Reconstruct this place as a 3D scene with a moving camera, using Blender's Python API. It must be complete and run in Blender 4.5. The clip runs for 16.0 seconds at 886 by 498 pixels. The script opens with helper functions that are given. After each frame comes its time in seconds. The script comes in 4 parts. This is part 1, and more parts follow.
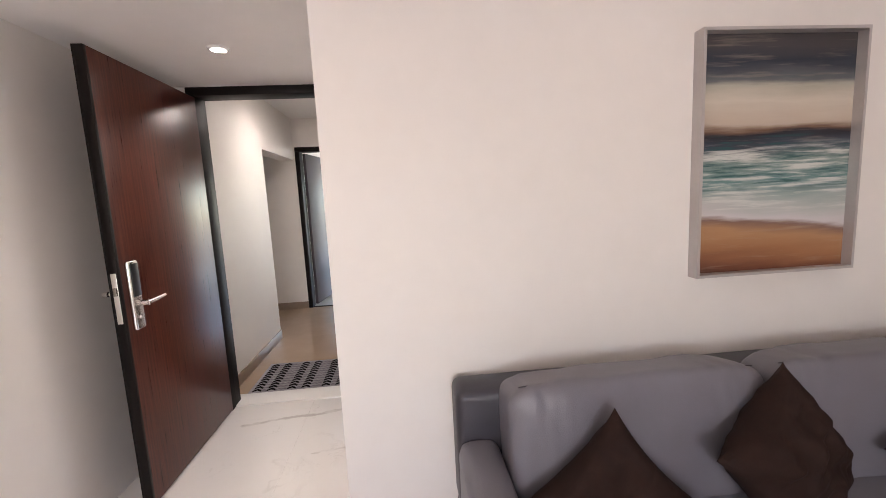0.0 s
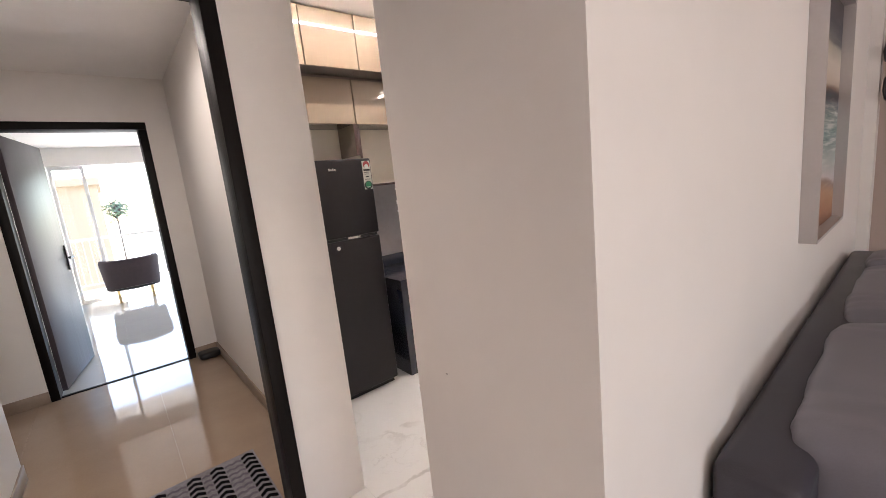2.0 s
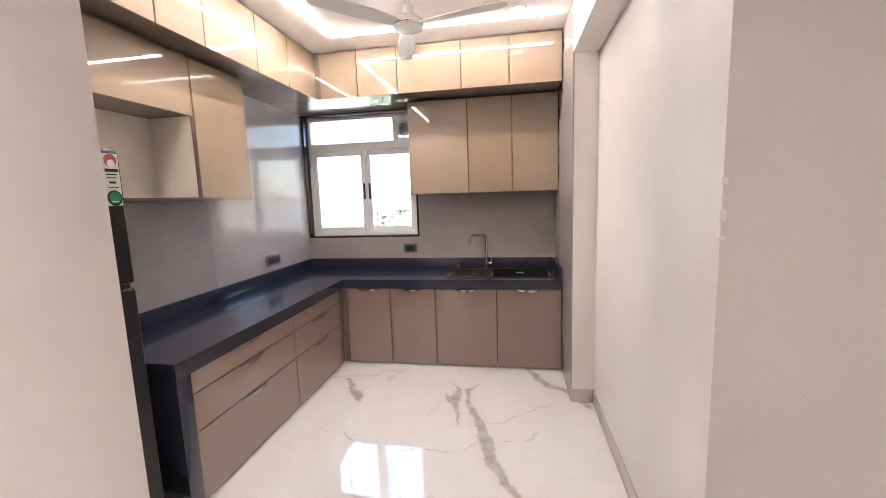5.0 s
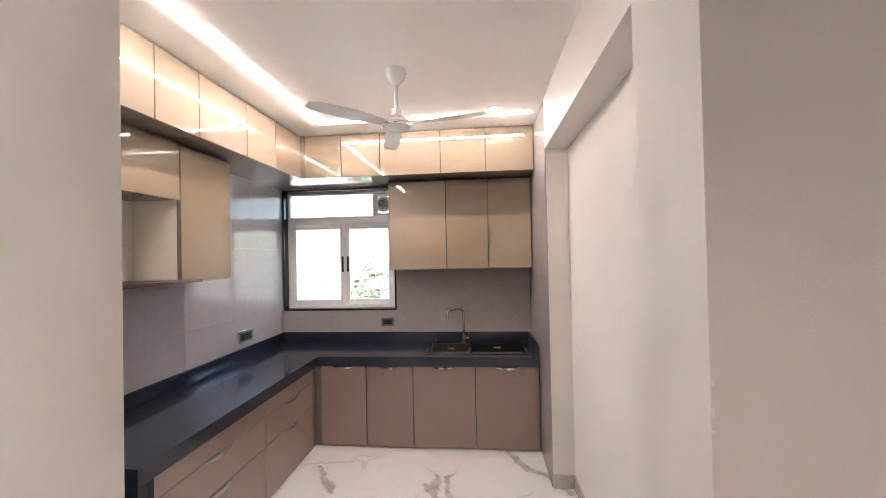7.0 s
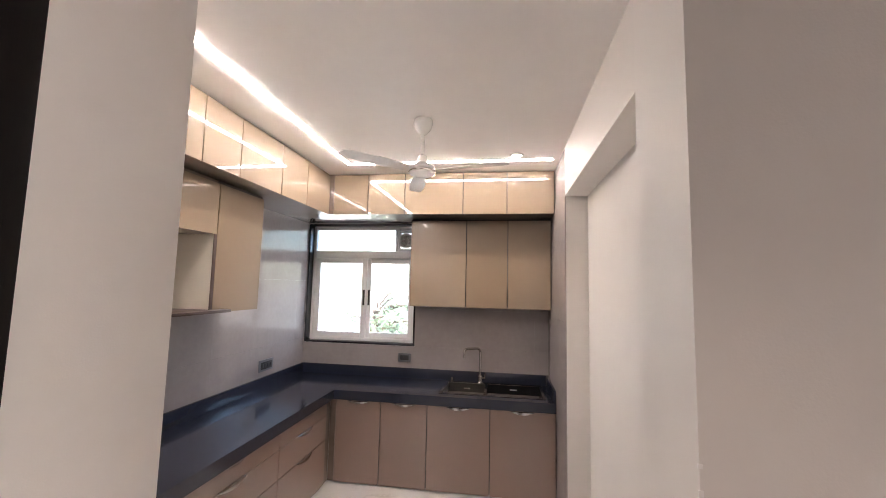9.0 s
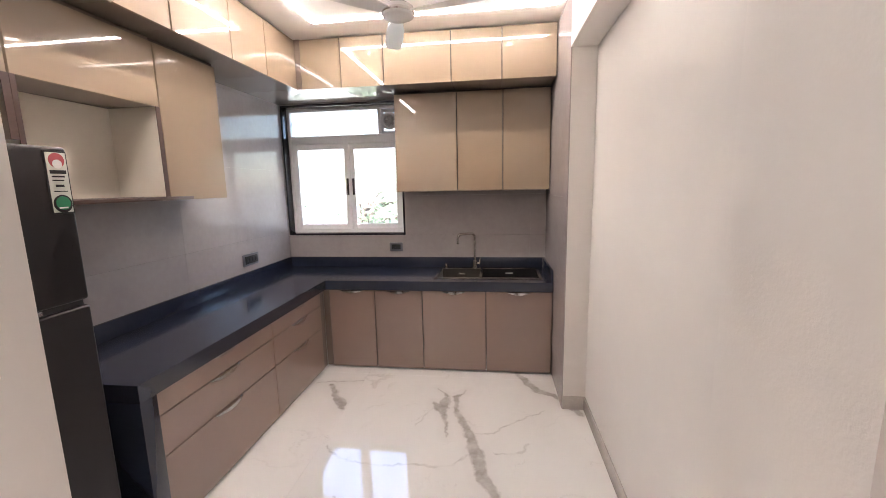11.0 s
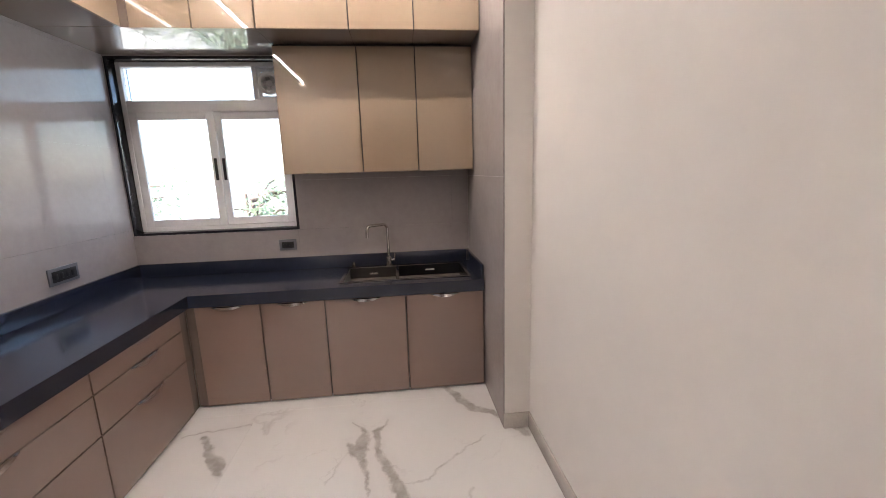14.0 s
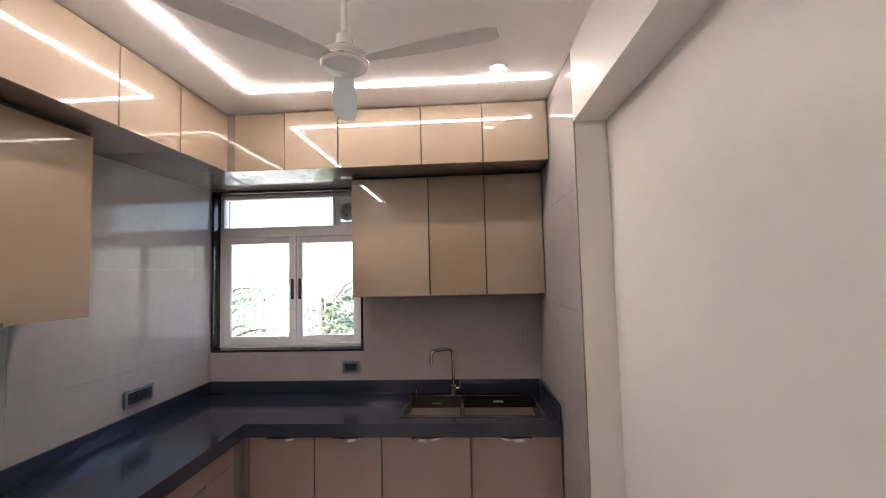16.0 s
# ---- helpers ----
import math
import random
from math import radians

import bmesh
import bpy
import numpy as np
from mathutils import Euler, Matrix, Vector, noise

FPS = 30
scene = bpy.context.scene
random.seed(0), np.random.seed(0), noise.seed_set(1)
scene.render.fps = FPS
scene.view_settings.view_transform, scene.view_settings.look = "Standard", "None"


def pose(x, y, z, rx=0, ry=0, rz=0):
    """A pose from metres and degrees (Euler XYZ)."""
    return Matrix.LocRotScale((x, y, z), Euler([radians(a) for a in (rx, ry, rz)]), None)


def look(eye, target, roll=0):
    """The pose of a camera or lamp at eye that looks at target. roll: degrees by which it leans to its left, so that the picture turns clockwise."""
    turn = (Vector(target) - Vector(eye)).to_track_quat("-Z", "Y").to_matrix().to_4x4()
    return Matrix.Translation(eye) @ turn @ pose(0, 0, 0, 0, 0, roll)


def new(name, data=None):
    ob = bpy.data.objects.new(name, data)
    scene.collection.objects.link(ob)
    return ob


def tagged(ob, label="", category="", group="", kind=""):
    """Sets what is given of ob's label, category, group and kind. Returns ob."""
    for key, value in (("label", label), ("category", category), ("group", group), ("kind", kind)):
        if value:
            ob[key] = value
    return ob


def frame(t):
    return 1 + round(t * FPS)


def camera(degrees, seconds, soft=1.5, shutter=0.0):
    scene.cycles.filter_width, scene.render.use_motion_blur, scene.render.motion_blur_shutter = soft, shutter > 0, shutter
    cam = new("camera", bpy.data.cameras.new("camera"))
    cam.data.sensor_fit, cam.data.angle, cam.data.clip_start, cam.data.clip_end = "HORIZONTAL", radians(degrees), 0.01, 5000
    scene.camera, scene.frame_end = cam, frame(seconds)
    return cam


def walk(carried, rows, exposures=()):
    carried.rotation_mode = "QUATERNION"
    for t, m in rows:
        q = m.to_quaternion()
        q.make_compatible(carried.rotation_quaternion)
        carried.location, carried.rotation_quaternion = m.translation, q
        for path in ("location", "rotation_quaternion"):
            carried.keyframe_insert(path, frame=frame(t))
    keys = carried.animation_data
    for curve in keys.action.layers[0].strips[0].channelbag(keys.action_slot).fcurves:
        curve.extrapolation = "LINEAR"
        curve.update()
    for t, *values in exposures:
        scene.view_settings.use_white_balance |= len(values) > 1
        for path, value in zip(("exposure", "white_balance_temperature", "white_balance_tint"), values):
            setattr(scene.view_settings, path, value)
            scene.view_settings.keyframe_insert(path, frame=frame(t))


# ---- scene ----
cam = camera(95.7, 16.0, 0.8)
PATH = [
    (0, (-0.674, 2.078, 1.523), (-0.497, 4.054, 1.268), -2.9),
    (0.5, (-1.027, 2.391, 1.523), (-0.526, 4.301, 1.206), -4.4),
    (1, (-1.171, 2.721, 1.513), (-0.533, 4.591, 1.206), -6.3),
    (1.5, (-1.351, 3.050, 1.514), (-0.469, 4.825, 1.252), -3.9),
    (2, (-1.519, 3.352, 1.521), (-0.274, 4.880, 1.183), -6.0),
    (2.5, (-1.500, 3.633, 1.482), (-0.143, 5.067, 1.163), -8.0),
    (3, (-1.524, 3.861, 1.506), (0.003, 5.126, 1.246), -3.9),
    (3.5, (-1.520, 4.131, 1.514), (0.291, 4.936, 1.245), -2.6),
    (4, (-1.450, 4.262, 1.497), (0.443, 4.772, 1.098), -1.6),
    (4.5, (-1.381, 4.342, 1.501), (0.548, 4.752, 1.168), -2.1),
    (7, (-1.444, 4.457, 1.665), (0.546, 4.652, 1.691), -1.2),
    (7.5, (-1.504, 4.449, 1.748), (0.473, 4.642, 1.981), -2.0),
    (8, (-1.538, 4.456, 1.755), (0.409, 4.677, 2.155), -1.2),
    (8.5, (-1.534, 4.456, 1.750), (0.401, 4.721, 2.181), 1.3),
    (9, (-1.512, 4.441, 1.723), (0.457, 4.739, 1.908), 1.3),
    (9.5, (-1.462, 4.390, 1.712), (0.485, 4.847, 1.749), 1.3),
    (10, (-1.412, 4.411, 1.641), (0.528, 4.874, 1.498), -0.2),
    (12.5, (-0.905, 4.530, 1.535), (1.054, 4.666, 1.157), -1.4),
    (13, (-0.807, 4.549, 1.500), (1.130, 4.832, 1.091), -1.4),
    (13.5, (-0.728, 4.533, 1.492), (1.229, 4.473, 1.086), -1.8),
    (14, (-0.635, 4.556, 1.517), (1.318, 4.348, 1.137), -1.7),
    (14.5, (-0.519, 4.598, 1.555), (1.440, 4.473, 1.172), -1.3),
    (15, (-0.432, 4.555, 1.585), (1.555, 4.514, 1.364), -1.2),
    (15.5, (-0.435, 4.500, 1.678), (1.565, 4.504, 1.651), -1.1),
    (16, (-0.473, 4.538, 1.683), (1.520, 4.651, 1.801), -1.4),
]
walk(cam, [(t, look(eye, target, roll)) for t, eye, target, roll in PATH], [(0.0, 3.4), (0.5, 3.2), (1.0, 3.12), (1.5, 3.05), (2.0, 3.25), (2.5, 3.48), (3.0, 3.42), (4.5, 3.45), (7.0, 3.22), (8.0, 3.08), (9.0, 3.05), (10.0, 3.22), (12.5, 3.15), (13.5, 3.05), (14.5, 2.82), (16.0, 2.6)])

# ---- light ----
world = bpy.data.worlds.new("sky")
scene.world = world
world.use_nodes = True
wn, wl = world.node_tree.nodes, world.node_tree.links
sky = wn.new("ShaderNodeTexSky")
sky.sky_type, sky.sun_disc, sky.sun_elevation, sky.sun_rotation = "NISHITA", False, radians(47), radians(-40)
sky.dust_density = 1.5
wl.new(sky.outputs[0], wn["Background"].inputs[0])
wn["Background"].inputs[1].default_value = 0.15

sun = new("sun", bpy.data.lights.new("sun", "SUN"))
sun.data.energy, sun.data.angle, sun.data.color = 2.6, radians(0.6), (1.0, 0.94, 0.86)
sun.matrix_world = look((-6.0, 17.5, 9.0), (-0.6, 11.0, 0.0))

WARM = (1.0, 0.87, 0.81)


def spot_lamp(x, y, z, watts, size=140, color=WARM):
    """A recessed ceiling spot, shining straight down."""
    ob = new("spot_lamp", bpy.data.lights.new("spot_lamp", "SPOT"))
    ob.data.energy, ob.data.spot_size, ob.data.spot_blend = watts, radians(size), 0.8
    ob.data.shadow_soft_size, ob.data.color = 0.07, color
    ob.location = (x, y, z)
    return ob


spot_lamp(1.59, 4.345, 2.735, 1.2, 120)
spot_lamp(-1.605, 4.42, 2.34, 2.8, 112, (1.0, 0.80, 0.70))
spot_lamp(-1.53, 6.41, 2.695, 7.0, 168)
# living room downlights, assumed above the view; none of them is seen
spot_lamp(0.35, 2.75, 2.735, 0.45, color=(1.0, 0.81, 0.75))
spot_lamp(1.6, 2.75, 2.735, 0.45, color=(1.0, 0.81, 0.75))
# added out of view to brighten the west wall behind the door
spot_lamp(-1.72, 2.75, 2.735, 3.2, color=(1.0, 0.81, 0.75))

# daylight in the opening of the living room window
day = new("window_light", bpy.data.lights.new("window_light", "AREA"))
day.data.shape, day.data.size, day.data.size_y = "RECTANGLE", 1.8, 1.3
day.data.energy, day.data.color = 7.0, (1.0, 0.83, 0.78)
day.matrix_world = pose(-1.2, -1.97, 1.55, 90, 0, 0)
LED_STRENGTH = 16.5

# ---- materials ----


class Nodes:
    """A small wrapper for building node trees."""

    def __init__(self, name):
        self.mat = bpy.data.materials.new(name)
        self.mat.use_nodes = True
        self.t = self.mat.node_tree
        self.b = self.t.nodes["Principled BSDF"]
        self.pos = self.add("ShaderNodeTexCoord").outputs["Object"]

    def add(self, kind, **kw):
        n = self.t.nodes.new(kind)
        for k, v in kw.items():
            if k == "operation":
                n.operation = v
            elif k == "data_type":
                n.data_type = v
            elif k == "blend_type":
                n.blend_type = v
        return n

    def link(self, a, b):
        self.t.links.new(a, b)

    def put(self, a, b):
        if isinstance(a, (int, float)):
            b.default_value = a
        elif isinstance(a, tuple):
            b.default_value = a
        else:
            self.link(a, b)

    def math(self, op, a, b=0.0, c=0.0):
        n = self.add("ShaderNodeMath", operation=op)
        for v, s in zip((a, b, c), n.inputs):
            self.put(v, s)
        return n.outputs[0]

    def vec(self, op, a, b=(0, 0, 0)):
        n = self.add("ShaderNodeVectorMath", operation=op)
        self.put(a, n.inputs[0])
        self.put(b, n.inputs[1])
        return n.outputs["Value"] if op in ("LENGTH", "DOT_PRODUCT", "DISTANCE") else n.outputs["Vector"]

    def noise(self, scale, detail=4.0, vector=None, rough=0.55, colour=False):
        n = self.add("ShaderNodeTexNoise")
        n.inputs["Scale"].default_value, n.inputs["Detail"].default_value = scale, detail
        n.inputs["Roughness"].default_value = rough
        self.link(vector if vector else self.pos, n.inputs["Vector"])
        return n.outputs["Color"] if colour else n.outputs[0]

    def stretch(self, sx, sy, sz):
        return self.vec("MULTIPLY", self.pos, (sx, sy, sz))

    def mix(self, f, a, b):
        n = self.add("ShaderNodeMix", data_type="RGBA")
        self.put(f, n.inputs[0])
        self.put(a if not isinstance(a, tuple) else (*a, 1), n.inputs[6])
        self.put(b if not isinstance(b, tuple) else (*b, 1), n.inputs[7])
        return n.outputs[2]

    def ramp(self, f, *stops):
        n = self.add("ShaderNodeValToRGB")
        e = n.color_ramp.elements
        while len(e) < len(stops):
            e.new(0.5)
        for el, (p, c) in zip(e, stops):
            el.position, el.color = p, (*c, 1)
        self.put(f, n.inputs[0])
        return n.outputs[0]

    def span(self, f, a, b, lo=0.0, hi=1.0):
        n = self.add("ShaderNodeMapRange")
        self.put(f, n.inputs[0])
        for v, s in zip((a, b, lo, hi), n.inputs[1:5]):
            s.default_value = v
        return n.outputs[0]

    def bump(self, height, strength, dist=0.01):
        n = self.add("ShaderNodeBump")
        n.inputs["Strength"].default_value, n.inputs["Distance"].default_value = strength, dist
        self.link(height, n.inputs["Height"])
        self.link(n.outputs[0], self.b.inputs["Normal"])

    def done(self, base=None, rough=None, metal=None, **more):
        for key, v in (("Base Color", base), ("Roughness", rough), ("Metallic", metal)):
            if v is not None:
                self.put((*v, 1) if isinstance(v, tuple) and len(v) == 3 else v, self.b.inputs[key])
        for key, v in more.items():
            self.put(v, self.b.inputs[key.replace("_", " ")])
        return self.mat


def plain(name, c, rough=0.5, metal=0.0, var=0.08, scale=6.0, fine=90.0, bump=0.05, coat=0.0, spread=0.1, stretch=None, shine=0.5):
    """A surface with large and fine variation in tone, gloss and relief."""
    n = Nodes(name)
    v = n.stretch(*stretch) if stretch else n.pos
    big, small = n.noise(scale, 4, v), n.noise(fine, 3, v)
    f = n.math("ADD", n.math("MULTIPLY", big, 0.7), n.math("MULTIPLY", small, 0.3))
    lo, hi = tuple(x * (1 - var) for x in c), tuple(min(1, x * (1 + var)) for x in c)
    base = n.mix(n.span(f, 0.3, 0.7), lo, hi)
    r = n.span(f, 0.3, 0.7, max(0.0, rough * (1 - spread)), min(1, rough * (1 + spread)))
    if bump:
        n.bump(small, bump, 0.004)
    return n.done(base, r, metal, Coat_Weight=coat, Coat_Roughness=0.03, Specular_IOR_Level=shine)


def paint(name, c):
    """Rolled wall paint: fine orange-peel relief and faint broad blotches."""
    n = Nodes(name)
    big, mid, small = n.noise(1.3, 3), n.noise(9, 4), n.noise(260, 2)
    f = n.math("ADD", n.math("MULTIPLY", big, 0.6), n.math("MULTIPLY", mid, 0.4))
    base = n.mix(n.span(f, 0.3, 0.7), tuple(x * 0.96 for x in c), tuple(min(1, x * 1.03) for x in c))
    n.bump(n.math("ADD", small, n.math("MULTIPLY", mid, 0.8)), 0.12, 0.002)
    return n.done(base, n.span(mid, 0.3, 0.7, 0.42, 0.6))


def marble(name, white, veins, hairs):
    """Polished white marble tile; veins: lines of (x, y, half width) that cross it, hairs: thin faint ones."""
    n = Nodes(name)
    n.pos = n.add("ShaderNodeNewGeometry").outputs["Position"]
    cloud = n.noise(1.1, 5)
    warp = n.vec("SUBTRACT", n.noise(2.2, 6, colour=True, rough=0.62), (0.5, 0.5, 0.5))
    p = n.vec("ADD", n.pos, n.vec("MULTIPLY", warp, (0.62, 0.62, 0.0)))
    thin = n.math("ABSOLUTE", n.math("SUBTRACT", n.noise(0.75, 3, p), 0.5))
    line = n.math("MULTIPLY", n.span(thin, 0.0, 0.010, 1.0, 0.0), n.span(n.noise(1.7, 2), 0.46, 0.64))
    hair = n.span(n.math("ABSOLUTE", n.math("SUBTRACT", n.noise(2.1, 4, p), 0.5)), 0.0, 0.007, 1.0, 0.0)
    hair = n.math("MULTIPLY", hair, n.span(n.noise(2.6, 2), 0.5, 0.66))
    line = n.math("MAXIMUM", line, n.math("MULTIPLY", hair, 0.7))
    base = n.mix(n.span(cloud, 0.35, 0.7), white, tuple(x * 0.95 for x in white))
    base = n.mix(n.math("MULTIPLY", line, 0.32), base, (0.36, 0.32, 0.29))

    def wander(scale, amount):
        off = n.vec("SUBTRACT", n.noise(scale, 6, colour=True, rough=0.6), (0.5, 0.5, 0.5))
        return n.vec("MULTIPLY", off, (amount, amount, 0.0))

    q = n.vec("MULTIPLY", n.vec("ADD", n.pos, n.vec("ADD", wander(4.0, 0.10), wander(17.0, 0.05))), (1, 1, 0))

    def nearness(lines):
        """How far a place lies outside the nearest line's body."""
        least = None
        for pts in lines:
            for (ax, ay, aw), (bx, by, bw) in zip(pts, pts[1:]):
                d = (bx - ax, by - ay)
                rel = n.vec("SUBTRACT", q, (ax, ay, 0))
                t = n.math("DIVIDE", n.vec("DOT_PRODUCT", rel, (d[0], d[1], 0)), d[0] ** 2 + d[1] ** 2)
                t = n.math("MINIMUM", n.math("MAXIMUM", t, 0.0), 1.0)
                cx = n.add("ShaderNodeCombineXYZ")
                n.link(n.math("MULTIPLY", t, d[0]), cx.inputs[0])
                n.link(n.math("MULTIPLY", t, d[1]), cx.inputs[1])
                out = n.math("SUBTRACT", n.vec("DISTANCE", rel, cx.outputs[0]), n.math("MULTIPLY_ADD", t, bw - aw, aw))
                least = out if least is None else n.math("MINIMUM", least, out)
        return least

    sep = n.add("ShaderNodeSeparateXYZ")
    n.link(n.pos, sep.inputs[0])
    figure = n.span(n.noise(11, 5, rough=0.6), 0.32, 0.62, 0.45, 0.9)
    for lines, side in veins:
        sd = nearness(lines)
        body = n.math("MULTIPLY", n.span(sd, -0.010, 0.009, 1.0, 0.0), figure)
        rim = n.math("MULTIPLY", n.span(n.math("ABSOLUTE", sd), 0.0, 0.005, 1.0, 0.0), 0.35)
        halo = n.math("MULTIPLY", n.span(sd, 0.0, 0.07, 1.0, 0.0), 0.10)
        soft = n.math("MAXIMUM", n.math("MAXIMUM", n.math("MULTIPLY", body, 1.0), n.math("MULTIPLY", rim, figure)), halo)
        if side is not None:
            soft = n.math("MULTIPLY", soft, n.math("GREATER_THAN", sep.outputs[1], side))
        base = n.mix(soft, base, (0.37, 0.34, 0.31))
    faint = n.math("MULTIPLY", n.span(nearness(hairs), -0.002, 0.008, 1.0, 0.0), n.span(n.noise(7, 4), 0.38, 0.6, 0.10, 0.5))
    base = n.mix(faint, base, (0.34, 0.31, 0.28))
    return n.done(base, n.span(cloud, 0.3, 0.7, 0.018, 0.03), Specular_IOR_Level=0.5, Coat_Weight=1.0, Coat_IOR=1.8, Coat_Roughness=0.006)


def wood(name, dark, light, rough=0.25, coat=0.25, shine=0.5):
    """Polished veneer with upright grain."""
    n = Nodes(name)
    v = n.stretch(26, 26, 0.9)
    g = n.noise(3.0, 8, v, 0.65)
    fine = n.noise(9.0, 4, n.stretch(60, 60, 2.0))
    f = n.math("ADD", n.math("MULTIPLY", g, 0.75), n.math("MULTIPLY", fine, 0.25))
    base = n.ramp(f, (0.3, dark), (0.52, tuple((a + b) / 2 for a, b in zip(dark, light))), (0.72, light))
    n.bump(fine, 0.06, 0.002)
    return n.done(base, n.span(f, 0.3, 0.7, rough * 0.85, rough * 1.2), Coat_Weight=coat, Coat_Roughness=0.2, Specular_IOR_Level=shine)


def gloss(name, c, rough=0.3, metal=0.0):
    """High-gloss acrylic laminate with the slight waviness of a pressed board."""
    n = Nodes(name)
    big, fleck = n.noise(2.2, 3), n.noise(420, 2)
    info = n.add("ShaderNodeObjectInfo").outputs["Random"]
    f = n.math("ADD", n.math("MULTIPLY", big, 0.6), n.math("MULTIPLY", info, 0.4))
    base = n.mix(n.span(f, 0.2, 0.8), tuple(x * 0.95 for x in c), tuple(x * 1.05 for x in c))
    base = n.mix(n.span(fleck, 0.45, 0.75, 0, 0.12), base, tuple(min(1, x * 1.5) for x in c))
    wave = n.noise(5.0, 2)
    n.bump(wave, 0.02, 0.006)
    return n.done(base, rough, metal, Specular_IOR_Level=0.2, Coat_Weight=1.0, Coat_IOR=1.75, Coat_Roughness=0.012)


def glow(name, c, strength):
    n = Nodes(name)
    return n.done((0.9, 0.9, 0.9), 0.5, Emission_Color=(*c, 1), Emission_Strength=strength)


WALL = paint("wall_paint", (0.80, 0.765, 0.73))
CEIL = paint("ceiling_paint", (0.88, 0.855, 0.835))
TAUPE = paint("taupe_paint", (0.46, 0.37, 0.33))
JOINT_X, JOINT_Y = 1.865, 5.535
MAIN_VEINS = (
    ((1.66, 4.905, 0.003), (1.545, 4.823, 0.012), (1.39, 4.85, 0.050), (1.315, 4.81, 0.016), (1.06, 4.772, 0.003)),
    ((1.46, 4.92, 0.012), (1.38, 4.87, 0.030)),
    ((1.653, 4.674, 0.003), (1.55, 4.77, 0.020), (1.386, 4.739, 0.022), (1.265, 4.685, 0.022), (1.024, 4.609, 0.033), (0.889, 4.572, 0.042),
     (0.773, 4.555, 0.036), (0.57, 4.46, 0.027), (0.41, 4.36, 0.016), (0.28, 4.30, 0.004)),
    ((1.985, 4.278, 0.016), (1.795, 4.191, 0.034), (1.695, 4.137, 0.030), (1.63, 4.02, 0.028), (1.40, 3.88, 0.026)),
)
CUT_VEINS = (((1.637, 5.775, 0.022), (1.478, 5.668, 0.028), (1.374, 5.58, 0.040), (1.31, 5.555, 0.022)), ((1.669, 5.918, 0.005), (1.744, 5.54, 0.004)))
HAIRS = (
    ((0.902, 5.484, 0.002), (0.795, 5.399, 0.005), (0.773, 5.217, 0.004), (0.779, 4.985, 0.004), (0.80, 4.713, 0.005), (0.90, 4.63, 0.003)),
    ((1.371, 4.91, 0.006), (1.171, 4.997, 0.001)),
    ((0.934, 4.473, 0.002), (0.952, 4.308, 0.006), (1.039, 4.256, 0.002)),
    ((1.116, 4.594, 0.002), (1.13, 4.466, 0.004), (1.241, 4.35, 0.003), (1.419, 4.137, 0.001)),
    ((0.50, 5.29, 0.003), (0.33, 5.19, 0.008)), ((0.24, 4.80, 0.004), (0.11, 4.94, 0.012), (-0.75, 5.0, 0.010)),
    ((-0.75, 4.55, 0.006), (-1.35, 4.45, 0.006)), ((-1.2, 4.95, 0.014), (-1.9, 4.85, 0.012)),
)
MARBLE = marble("marble_tile", (0.84, 0.825, 0.80), ((MAIN_VEINS, None), (CUT_VEINS, JOINT_Y)), HAIRS)
SILL = plain("sill_marble", (0.80, 0.785, 0.755), 0.12, var=0.04, scale=3)
BEIGE = plain("beige_tile", (0.36, 0.265, 0.19), 0.05, var=0.10, scale=2.4, bump=0.0)
FARTILE = plain("pale_tile", (0.56, 0.545, 0.53), 0.05, var=0.05, scale=2.0, bump=0.0)
GROUT = plain("grout", (0.62, 0.59, 0.55), 0.9)
SKIRT = plain("skirting_stone", (0.55, 0.51, 0.47), 0.2, var=0.12, scale=8)
SKIRT_B = plain("brown_skirting", (0.30, 0.225, 0.17), 0.42, var=0.12, scale=8)
CAB = gloss("champagne_laminate", (0.262, 0.197, 0.134), 0.4)
BASECAB = gloss("rose_brown_laminate", (0.258, 0.178, 0.142), 0.4)
CARC = gloss("carcass_laminate", (0.165, 0.125, 0.10), 0.4)
# near-black colour that puts shade into the gaps between fronts
DARKGAP = plain("shadow_board", (0.045, 0.035, 0.03), 0.5)
EDGE = plain("dark_brown_edge", (0.060, 0.032, 0.026), 0.4)
CREAM = plain("cream_laminate", (0.72, 0.67, 0.58), 0.3, var=0.03)
STONE = plain("charcoal_quartz", (0.021, 0.025, 0.042), 0.13, var=0.06, scale=9, fine=400, bump=0.0, shine=0.8)
GRAN = plain("black_granite", (0.018, 0.018, 0.022), 0.15, var=0.3, scale=40, fine=300)
CHROME = plain("brushed_steel", (0.74, 0.72, 0.69), 0.22, 1.0, var=0.05)
BRONZE = plain("dark_steel", (0.30, 0.27, 0.24), 0.25, 1.0, var=0.08)
SINK = plain("gunmetal_steel", (0.055, 0.05, 0.045), 0.32, 0.6, var=0.1, fine=200)
BOWL = plain("black_composite", (0.010, 0.010, 0.011), 0.22, shine=0.2)
DOORW = wood("red_brown_veneer", (0.032, 0.007, 0.005), (0.125, 0.032, 0.017), 0.30, 0.0, 0.3)
FRAMEW = wood("dark_frame_wood", (0.004, 0.003, 0.003), (0.009, 0.006, 0.005), 0.45, 0.0, 0.15)
FARDOOR = wood("grey_brown_veneer", (0.05, 0.04, 0.045), (0.085, 0.07, 0.08), 0.4, 0.0)
UPVC = plain("white_upvc", (0.80, 0.80, 0.80), 0.3, var=0.03)
BLACK = plain("black_plastic", (0.012, 0.012, 0.013), 0.3)
SOCKETP = plain("slate_plastic", (0.15, 0.15, 0.17), 0.3)
GREYP = plain("grey_plastic", (0.42, 0.40, 0.38), 0.35)
